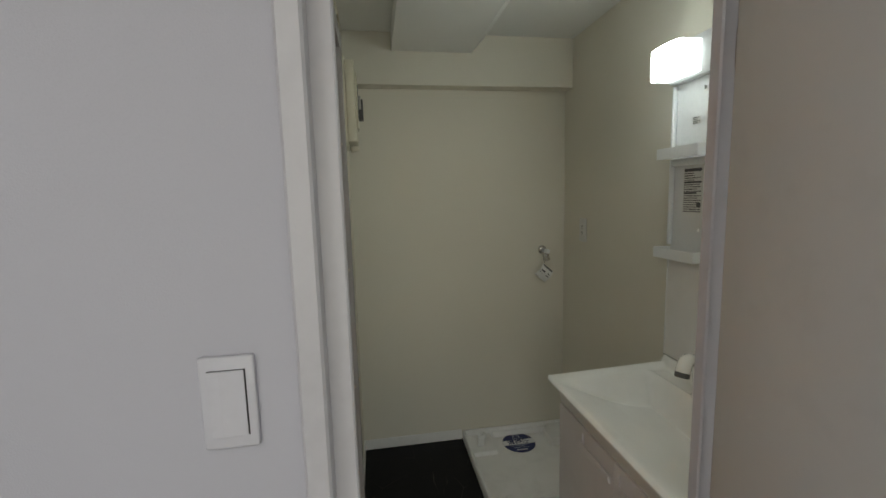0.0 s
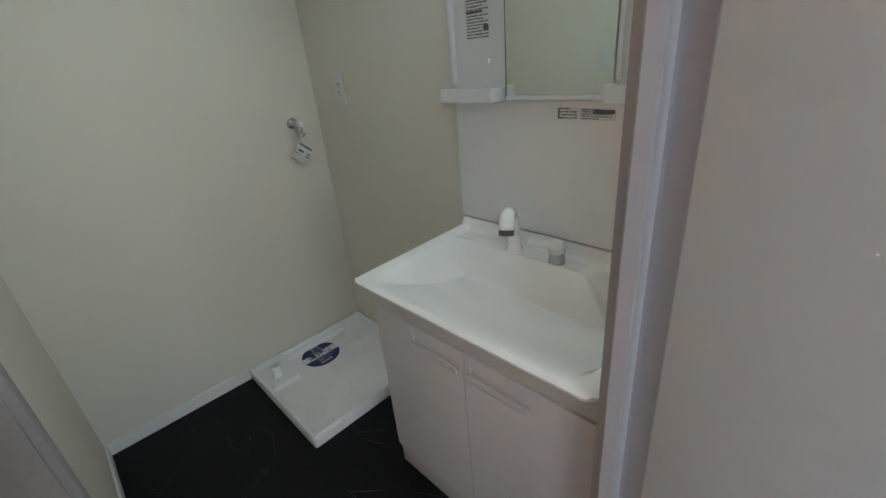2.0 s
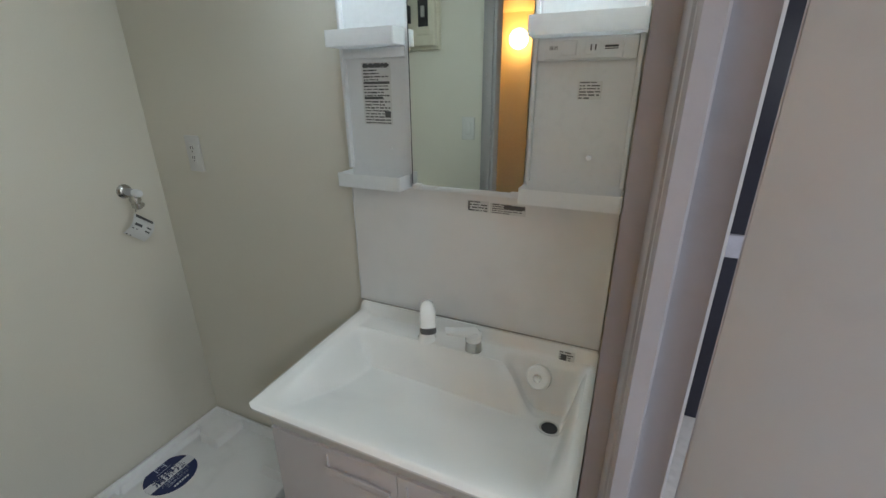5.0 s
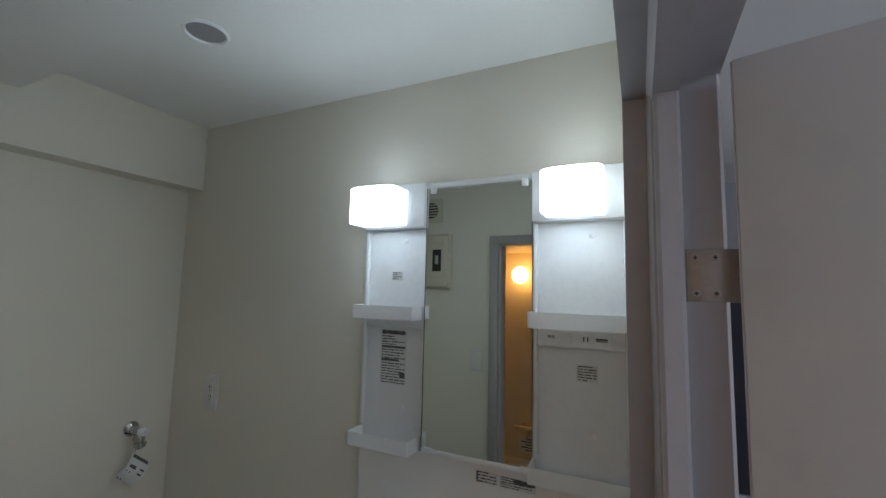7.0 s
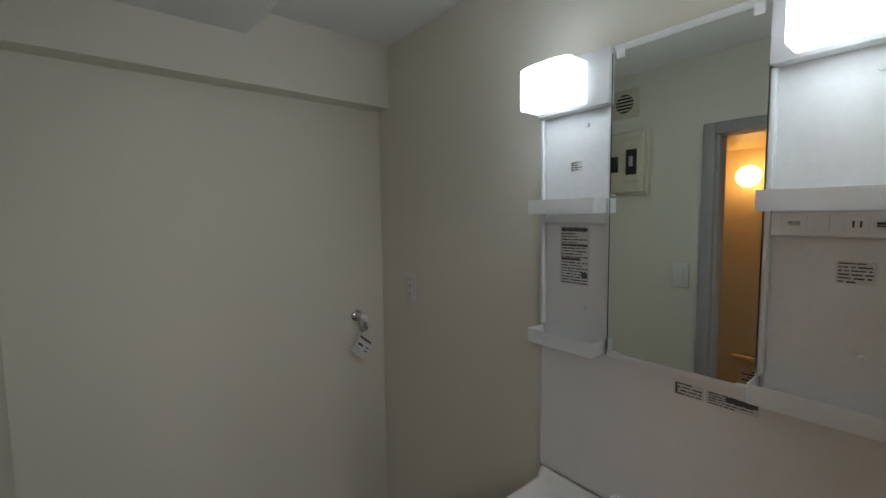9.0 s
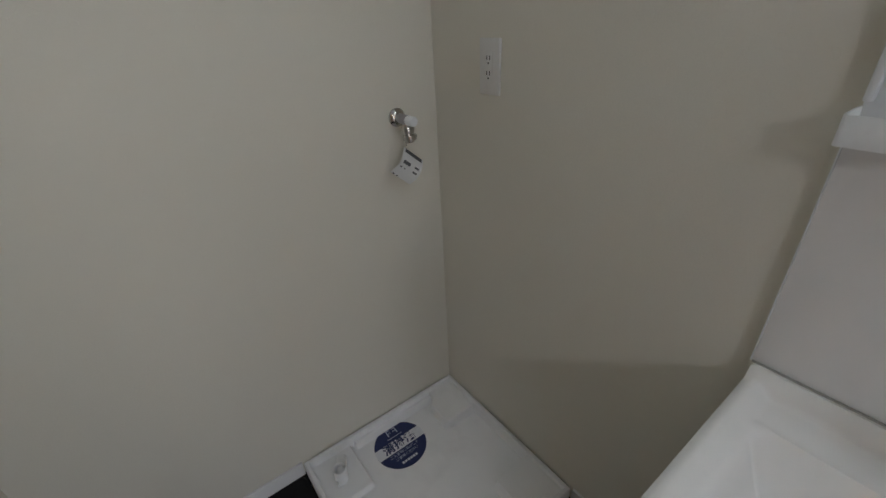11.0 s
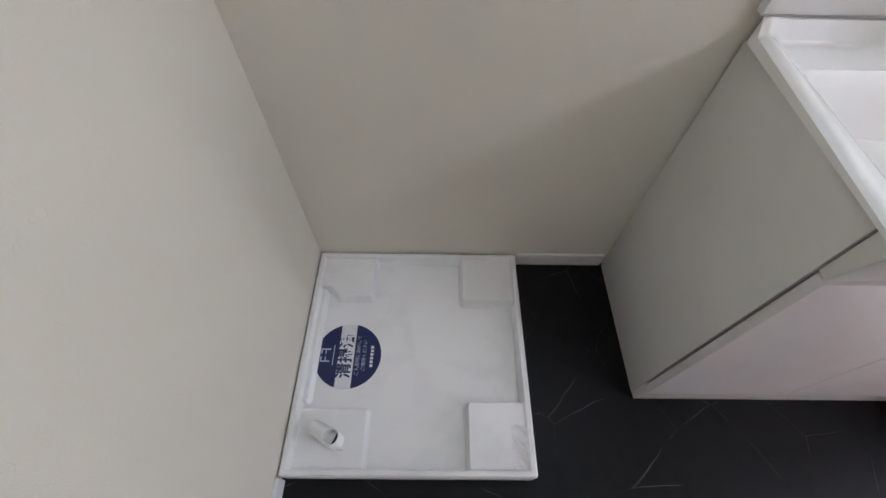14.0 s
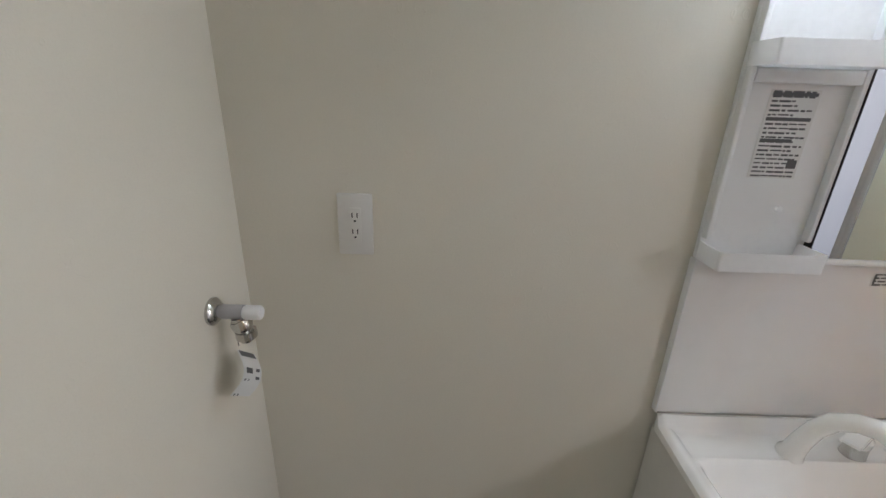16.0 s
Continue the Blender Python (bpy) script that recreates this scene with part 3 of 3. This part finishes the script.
for y0, y1, l0, l1 in ((-1.144, -0.934, -1.088, -0.934), (-1.678, -1.454, -1.632, -1.490)):
    for ya, yb in ((y0, y0 + 0.010), (y1 - 0.010, y1)):
        mpart("side_rim", box(-0.030, -0.012, ya, yb, 1.2775, 1.8535, 0.003), PLAS)
    mpart("lamp_base", box(-0.045, -0.012, y0, y1, 1.856, 1.988, 0.004), PLAS)
    mpart("middle_bar", box(-0.030, -0.012, y0 + 0.0105, y1 - 0.0105, 1.545 if y0 < -1.2 else 1.566, 1.5905, 0.004), PLAS)
    for z0, z1 in ((1.592, 1.630), (1.234, 1.271)):
        mpart("tray", tray(y0 + (0.010 if y0 > -1.2 else -0.002), y1 + 0.002, z0, z1), TRAY, "translucent white shelf tray")
    lamp = mpart("lamp_shade", bowed_shade(l0, l1), LAMP, "lit white lamp diffuser")
    mpart("shade_collar", box(-0.112, -0.046, l0 - 0.001, l1 + 0.001, 1.863, 1.969, 0.006, 3), LAMPREAR, "dimmer rear of the diffuser", lamp)
    mpart("bulb", disc((-0.098, (l0 + l1) / 2, 1.8632), (0, 0, -1), 0.022, 0.005, 28), BULB, "lit bulb end", lamp)
    for z in (1.82, 1.34):
        mpart("stud", disc((-0.012, (y0 + y1) / 2 - 0.03, z), (-1, 0, 0), 0.006, 0.006, 16), PLAS)

sw = mpart("switch_panel", box(-0.036, -0.0302, -1.640, -1.482, 1.5480, 1.5900, 0.002), PLAS, "white switch and socket strip")
mpart("rocker", box(-0.041, -0.0365, -1.548, -1.518, 1.5550, 1.5830, 0.0015), PLAS, "", sw)
mpart("socket_face", box(-0.038, -0.0365, -1.596, -1.566, 1.5550, 1.5830, 0.0008), PLAS, "", sw)
for y in (-1.577, -1.586):
    mpart("slot", box(-0.0386, -0.0381, y - 0.0013, y + 0.0013, 1.5630, 1.5740), DARK, "", sw, False)
mpart("brand_mark", boxes((-0.0368, -0.0362, -1.630, -1.604, 1.5680, 1.5720), (-0.0368, -0.0362, -1.630, -1.604, 1.5645, 1.5665)), INK, "", sw, False)
TO_WEST = pose(0, 0, 0, 90, 0, -90)      # lettering that faces west and stands upright
mpart("lettering", text_mesh("照明", 0.009, pose(-0.0364, -1.500, 1.569) @ TO_WEST), INK, "dark lettering", sw, False)


def label(name, what, x, y0, y1, z0, z1, rows, seed, blocks=()):
    """A printed paper label facing west, with bars for the lines of small print."""
    rnd = random.Random(seed)
    t = thing(name, what, "label", (x, (y0 + y1) / 2, (z0 + z1) / 2))
    def p(n, bm, m):
        bmesh.ops.translate(bm, vec=(-x, -(y0 + y1) / 2, -(z0 + z1) / 2), verts=bm.verts)
        part(n, bm, m, t, "", False)
    p("paper", box(x - 0.0006, x, y0, y1, z0, z1), PAPER)
    step = (z1 - z0) / rows
    bars = bmesh.new()
    for i in range(rows):
        z = z1 - (i + 0.5) * step
        y = y1 - 0.06 * (y1 - y0)
        end = y0 + (y1 - y0) * rnd.choice((0.06, 0.1, 0.25, 0.4))
        while y > end + 0.003:
            w = min(rnd.uniform(0.004, 0.022), y - end)
            add_box(bars, x - 0.0012, x - 0.0008, y - w, y, z - step * rnd.uniform(0.1, 0.26), z + step * 0.22)
            y -= w + rnd.uniform(0.0015, 0.004)
    p("print", bars, SMALLPRINT)
    for a, b, c, d in blocks:
        p("print_block", box(x - 0.0014, x - 0.0008, y0 + (y1 - y0) * a, y0 + (y1 - y0) * b, z0 + (z1 - z0) * c, z0 + (z1 - z0) * d), SMALLPRINT)
    return t


label("instruction_label", "white instruction label with dense dark print", -0.0125, -1.080, -0.990, 1.400, 1.557, 20, 3,
      ((0.05, 0.95, 0.93, 0.97), (0.05, 0.95, 0.66, 0.70), (0.3, 0.95, 0.42, 0.46), (0.05, 0.25, 0.12, 0.22)))
label("small_label", "small white printed label", -0.0125, -1.058, -1.022, 1.705, 1.730, 4, 5)
label("rating_label", "small white rating label with dark print", -0.0125, -1.606, -1.556, 1.466, 1.504, 6, 7)
label("caution_label", "narrow white caution label under the mirror", -0.0205, -1.362, -1.302, 1.185, 1.215, 4, 9, ((0.88, 0.95, 0.2, 0.85),))
label("caution_label", "narrow white caution label under the mirror", -0.0205, -1.460, -1.366, 1.185, 1.213, 5, 11, ((0.02, 0.6, 0.55, 0.9),))
label("basin_label", "small white sticker at the back of the basin", -0.0405, -1.622, -1.580, 0.793, 0.832, 5, 13, ((0.5, 0.85, 0.25, 0.7),))

# ---- washing machine pan ----
pan = thing("washing_machine_pan", "white plastic washing machine drain pan in the corner", "drain pan", (-0.326, -0.322, 0))


def pan_height(x, y):
    floor_z, rim_z = 0.006, 0.056
    e = min(-x - 0.004, -y - 0.004, x + 0.652, y + 0.640)
    z = floor_z
    def pad(d, top, soft=0.0045):
        return floor_z + (top - floor_z) * (1 - smoothstep(-soft, soft, d))
    ne = sd_box(x, y, -0.158, 0.0, -0.188, 0.0, 0.012)
    ne = max(ne, (-x - 0.128) - max(0.0, min(0.03, -y - 0.052)))     # cut-back corner beside the channel
    z = max(z, pad(ne, 0.046))
    z = max(z, pad(sd_box(x, y, -0.172, 0.0, -0.66, -0.462, 0.014), 0.046))
    z = max(z, pad(sd_box(x, y, -0.66, -0.468, -0.66, -0.470, 0.012), 0.046))
    z = max(z, pad(sd_box(x, y, -0.66, -0.485, -0.205, 0.0, 0.01), 0.026))
    z = max(z, pad(sd_box(x, y, -0.47, -0.0, -0.040, 0.0, 0.01), 0.034))
    if x < -0.53 and y < -0.585:
        z += 0.0025 * math.sin((x - y) * 260)
    z = z + (rim_z - z) * (1 - smoothstep(0.015, 0.0195, e))
    return z - 0.006 * (1 - smoothstep(0, 0.005, e))


def ppart(name, bm, material, labl="", parent=None, smooth=True):
    bmesh.ops.translate(bm, vec=(0.326, 0.322, 0), verts=bm.verts)
    return part(name, bm, material, pan if parent is None else parent, labl, smooth)


ppart("tray", rounded_sheet(-0.652, -0.004, -0.640, -0.004, 250, 250, 0.010, pan_height, 0.0), PAN)
trap = ppart("drain_elbow", tube([(-0.535, -0.068, 0.048), (-0.548, -0.092, 0.052), (-0.560, -0.112, 0.052), (-0.565, -0.122, 0.046)], [0.018, 0.0195, 0.0205, 0.0205], 22), PAN, "white drain elbow")
ppart("drain_mouth", tube([(-0.566, -0.126, 0.024), (-0.566, -0.126, 0.088), (-0.566, -0.126, 0.0895), (-0.566, -0.126, 0.088), (-0.566, -0.126, 0.050)],
     [0.0225, 0.0215, 0.020, 0.0185, 0.0175], 28, False, (0, 0, 1)), PAN, "", trap)
ppart("drain_hole", disc((-0.566, -0.126, 0.050), (0, 0, 1), 0.0174, 0.002, 22), DARK, "", trap)
ppart("drain_tab", box(-0.590, -0.584, -0.150, -0.135, 0.029, 0.050, 0.001), PAN, "", trap)

sticker = thing("round_sticker", "round navy and white printed sticker lying in the pan", "sticker", (-0.333, -0.126, 0.0062))
R = 0.097
bm = disc((0, 0, 0), (0, 0, 1), R, 0.0012, 64, 0.01)
bmesh.ops.translate(bm, vec=(0, 0, 0.0005), verts=bm.verts)
part("navy_disc", bm, NAVY, sticker)
b0, b1 = -0.018, 0.028
outline = [(R * math.cos(a), R * math.sin(a)) for a in np.linspace(math.asin(b0 / R), math.asin(b1 / R), 8)]
outline += [(-x, y) for x, y in reversed(outline)]
part("white_band", prism(outline, 0.0018, 0.0022, "z"), WHITEINK, sticker, "white band", False)
part("lettering", text_mesh("清掃済", 0.045, pose(0, 0.005, 0.0024), 0.0011), NAVY, sticker, "bold navy lettering", False)
part("lettering", text_mesh("ご入居時に剥がして", 0.0135, pose(0.0, -0.030, 0.002)), PALEINK, sticker, "pale lettering", False)
part("lettering", text_mesh("ご使用ください", 0.0135, pose(0.0, -0.048, 0.002)), PALEINK, sticker, "pale lettering", False)
part("maker_mark", boxes(*[(x, x + 0.008, -0.0745, -0.0655, 0.0019, 0.0022) for x in (-0.034, -0.023, -0.012, -0.001, 0.010, 0.021)]), WHITEINK, sticker, "white printed mark", False)
part("maker_emblem", boxes((-0.020, -0.016, 0.052, 0.080, 0.0019, 0.0022), (-0.016, -0.004, 0.076, 0.080, 0.0019, 0.0022), (-0.016, -0.004, 0.064, 0.067, 0.0019, 0.0022),
     (0.016, 0.020, 0.052, 0.080, 0.0019, 0.0022), (0.004, 0.016, 0.076, 0.080, 0.0019, 0.0022), (0.004, 0.016, 0.064, 0.067, 0.0019, 0.0022),
     (-0.030, 0.030, 0.041, 0.0435, 0.0019, 0.0022)), PALEINK, sticker, "pale printed emblem", False)

# ---- washing machine tap and its tag ----
tap = thing("washing_machine_tap", "chrome wall tap with a grey body and white knob", "tap", (-0.140, 0, 1.147))
part("flange", tube([(0, -0.0002, 0), (0, -0.005, 0), (0, -0.012, 0), (0, -0.014, 0)], [0.026, 0.026, 0.019, 0.011], 28), TAPCHROME, tap)
part("body", tube([(0, -0.013, 0), (0, -0.02, 0), (0, -0.058, 0)], [0.011, 0.0135, 0.0135], 22), ALU, tap, "dull grey body")
part("knob", tube([(0, -0.058, 0), (0, -0.062, 0), (0, -0.088, 0), (0, -0.091, 0)], [0.011, 0.0135, 0.0135, 0.011], 22), PLAS, tap, "white plastic knob")
part("spout", tube([(0, -0.045, -0.012), (0, -0.048, -0.03), (0.003, -0.052, -0.045), (0.005, -0.054, -0.062)], [0.012, 0.013, 0.0145, 0.012], 20), TAPCHROME, tap)
part("spout_collar", tube([(0.0045, -0.0535, -0.040), (0.005, -0.054, -0.055)], [0.019, 0.019], 18), TAPCHROME, tap)
part("valve_body", tube([(0.002, -0.046, -0.016), (0.003, -0.049, -0.024), (0.004, -0.050, -0.036)], [0.0165, 0.020, 0.0175], 18), TAPCHROME, tap)
part("latch", box(0.012, 0.026, -0.060, -0.046, -0.053, -0.043, 0.002), TAPCHROME, tap)

tag = thing("paper_tag", "white printed paper tag hanging from the tap", "tag", (-0.140, -0.028, 1.082))
bm = bmesh.new()
cols = []
for i in range(9):
    t = i / 8
    bend = 0.024 * math.sin(t * math.pi * 0.9)
    cols.append([(-0.006 - 0.058 * t + 0.062 * s, -0.008 - bend, -0.012 - 0.058 * t - 0.054 * s) for s in (0, 1)])
for side in (0.0, 0.0006):
    rows = [[bm.verts.new((x, y + side, z)) for x, y, z in c] for c in cols]
    for a, b in zip(rows, rows[1:]):
        bm.faces.new((a[0], a[1], b[1], b[0]))
part("paper", bm, PAPER, tag)
bm = bmesh.new()
for k0, k1, i0, i1 in ((0.08, 0.92, 0, 1), (0.12, 0.45, 3, 4), (0.66, 0.88, 3, 5), (0.10, 0.18, 5, 8), (0.28, 0.34, 5, 8)):
    q = []
    for i, k in ((i0, k0), (i0, k1), (i1, k1), (i1, k0)):
        a, b = Vector(cols[i][0]), Vector(cols[i][1])
        q.append(bm.verts.new(a.lerp(b, k) + Vector((0, -0.0008, 0))))
    bm.faces.new(q)
part("print", bm, SMALLPRINT, tag, "", False)
part("string", tube([(0.004, -0.012, 0.012), (0.0, -0.010, 0.0), (0.002, -0.009, -0.010)], [0.0008] * 3, 8), DARK, tag)


# ---- wall plates ----
outlet = thing("wall_outlet", "white double wall outlet plate on the cream wall", "outlet", (0, -0.240, 1.278))
part("plate", box(-0.008, 0, -0.035, 0.035, -0.064, 0.064, 0.0025), PLATE, outlet)
part("insert", box(-0.0105, -0.0078, -0.012, 0.012, -0.036, 0.036, 0.0008), PLATE, outlet)
for z in (-0.018, 0.016):
    for y in (-0.005, 0.005):
        part("slot", box(-0.0112, -0.0106, y - 0.0011, y + 0.0011, z, z + 0.010), DARK, outlet, "", False)
    part("earth_hole", disc((-0.0106, 0, z - 0.007), (-1, 0, 0), 0.0024, 0.0006, 12), DARK, outlet)

sw2 = thing("wall_switch", "white rocker switch plate on the cream wall", "switch", (W, -0.847, 1.288))
part("plate", box(0, 0.008, -0.036, 0.036, -0.060, 0.060, 0.0025), PLATE, sw2)
part("rocker", box(0.0078, 0.0115, -0.014, 0.014, -0.034, 0.034, 0.001), PLATE, sw2)

sw3 = thing("hall_light_switch", "white wide rocker switch plate on the white wall", "switch", (-1.328, HALL, 1.207))
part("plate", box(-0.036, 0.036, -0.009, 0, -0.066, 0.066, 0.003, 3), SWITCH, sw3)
# dark sheet behind the rocker stands in for the shade around it
part("gap", box(-0.0245, 0.0245, -0.0098, -0.0088, -0.0475, 0.0475), DARK, sw3, "dark sheet in place of the gap's shade", False)
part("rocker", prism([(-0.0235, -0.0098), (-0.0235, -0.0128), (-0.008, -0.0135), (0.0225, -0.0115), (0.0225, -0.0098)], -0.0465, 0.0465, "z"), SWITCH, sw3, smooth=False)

# ---- breaker panel and vent on the west wall ----
brk = thing("breaker_panel", "beige electrical breaker panel with a dark window", "breaker panel", (W, -0.58, 1.85))
part("base", box(0, 0.035, -0.108, 0.108, -0.165, 0.165, 0.004), BEIGE, brk)
part("cover", box(0.035, 0.072, -0.100, 0.100, -0.152, 0.152, 0.007, 3), BEIGE, brk)
part("door_panel", box(0.0722, 0.079, -0.085, 0.0, -0.10, 0.11, 0.003), BEIGE, brk)
part("window", box(0.0792, 0.0802, -0.070, -0.014, -0.062, 0.066), DARK, brk, "dark inspection window", False)
part("breaker", box(0.0803, 0.090, -0.052, -0.034, -0.02, 0.03, 0.001), GREY, brk)
for y in (0.030, 0.052, 0.074):
    part("breaker_switch", box(0.0722, 0.096, y, y + 0.009, -0.045, 0.035, 0.0015), DARK, brk, "black breaker switch")
part("knob", disc((0.05, 0.07, -0.152), (0.3, 0, -1), 0.018, 0.022, 24), BEIGE, brk)

vent = thing("wall_vent", "beige square wall vent with a round grille", "vent", (W, -0.545, 2.165))
part("plate", box(0, 0.012, -0.075, 0.075, -0.075, 0.075, 0.004), BEIGE, vent)
part("hole", disc((0.0125, 0, 0), (1, 0, 0), 0.048, 0.001, 32), DARK, vent, "dark opening")
for k in range(5):
    z = -0.034 + k * 0.017
    w = math.sqrt(0.047 ** 2 - z * z)
    part("slat", box(0.0138, 0.0175, -w, w, z - 0.003, z + 0.003), BEIGE, vent, "", False)

# ---- ceiling downlight ----
dl = thing("downlight", "white recessed ceiling downlight, switched off", "downlight", (-0.445, -0.71, H))
part("trim_ring", tube([(0, 0, -0.0002), (0, 0, -0.005), (0, 0, -0.007), (0, 0, -0.002)], [0.055, 0.053, 0.049, 0.0455], 40, False, (0, 0, 1)), PLAS, dl)
part("reflector", tube([(0, 0, -0.002), (0, 0, 0.02), (0, 0, 0.045), (0, 0, 0.0455)], [0.0455, 0.042, 0.034, 0.004], 40), ALU, dl, "satin reflector cone")

# ---- bathroom: globe lamp, tap, tub ----
globe = thing("bathroom_wall_lamp", "lit warm globe lamp on the bathroom wall", "lamp", (BX, -0.86, 1.81))
bm = bmesh.new()
bmesh.ops.create_uvsphere(bm, u_segments=28, v_segments=18, radius=0.066)
bmesh.ops.translate(bm, vec=(0.085, 0, 0), verts=bm.verts)
part("globe", bm, GLOBE, globe)
part("mount", disc((0, 0, 0), (1, 0, 0), 0.045, 0.03, 28), PLAS, globe)

tub = thing("bathtub", "beige bathtub along the bathroom wall", "bathtub", (BX, -1.185, 0.03))
part("shell", rounded_sheet(0.004, 0.60, -0.505, 0.505, 40, 60, 0.03,
     lambda x, y: 0.38 - 0.30 * smoothstep(0, 0.10, -sd_box(x, y, 0.06, 0.53, -0.45, 0.45, 0.10)), 0.0), BATHW, tub)

mixer = thing("bath_mixer_tap", "chrome bath mixer tap on the bathroom wall", "tap", (BX, -0.93, 0.66))
for y in (-0.06, 0.06):
    part("inlet", tube([(0.0, y, 0), (0.05, y, 0)], [0.02, 0.014], 18), CHROME, mixer)
    part("handle", tube([(0.06, y * 1.2, 0), (0.06, y * 1.9, 0)], [0.018, 0.02], 18), CHROME, mixer)
part("body", tube([(0.06, -0.08, 0), (0.06, 0.08, 0)], [0.017, 0.017], 18), CHROME, mixer)
part("spout", tube([(0.06, 0, -0.01), (0.10, 0, -0.03), (0.16, 0, -0.045)], [0.011, 0.010, 0.010], 16), CHROME, mixer)
plate = thing("bath_notice", "pale notice plate with dark print under the tap", "label", (BX, -0.93, 0.52))
part("paper", box(0, 0.002, -0.10, 0.10, -0.06, 0.06), PAPER, plate, "", False)
part("print", boxes(*[(0.002, 0.0026, -0.09, 0.05 + 0.03 * (k % 2), z, z + 0.008) for k, z in enumerate((-0.045, -0.025, -0.005, 0.015, 0.035))]), INK, plate, "", False)

# ---- hall: window, dark unit seen past the door ----
def window(name, at, turn):
    win = thing(name, "white-framed window in the hall wall", "window", at)
    win["kind"] = "structure"
    for x0, x1, z0, z1 in ((-0.9, -0.85, -0.9, 0.9), (0.85, 0.9, -0.9, 0.9), (-0.85, 0.85, -0.9, -0.85), (-0.85, 0.85, 0.85, 0.9), (-0.02, 0.02, -0.85, 0.85)):
        part("window_frame", box(x0, x1, -0.07, -0.02, z0, z1, 0.004), TRIM, win)
    win.rotation_euler = (0, 0, radians(turn))


window("window_1", (-0.9, -4.7, 1.25), 0)

unit = thing("dark_cabinet", "dark navy tall cabinet with a pale middle shelf", "cabinet", (1.15, -2.25, 0))
part("lower_body", box(-0.25, 0.38, -0.42, 0.45, 0, 0.833, 0.004), NAVYF, unit)
part("middle_shelf", box(-0.26, 0.38, -0.43, 0.46, 0.835, 0.932, 0.004), GREYLILAC, unit, "pale shelf band")
part("upper_body", box(-0.25, 0.38, -0.42, 0.45, 0.934, 1.775, 0.004), NAVYF, unit)

hall_lamp = thing("hall_ceiling_lamp", "lit round white ceiling lamp in the hall", "ceiling lamp", (-1.8, -3.05, 2.30))
part("base", disc((0, 0, 0), (0, 0, -1), 0.24, 0.02, 48), PLAS, hall_lamp)
part("diffuser", disc((0, 0, -0.02), (0, 0, -1), 0.23, 0.06, 48, 0.3), CEILLAMP, hall_lamp)
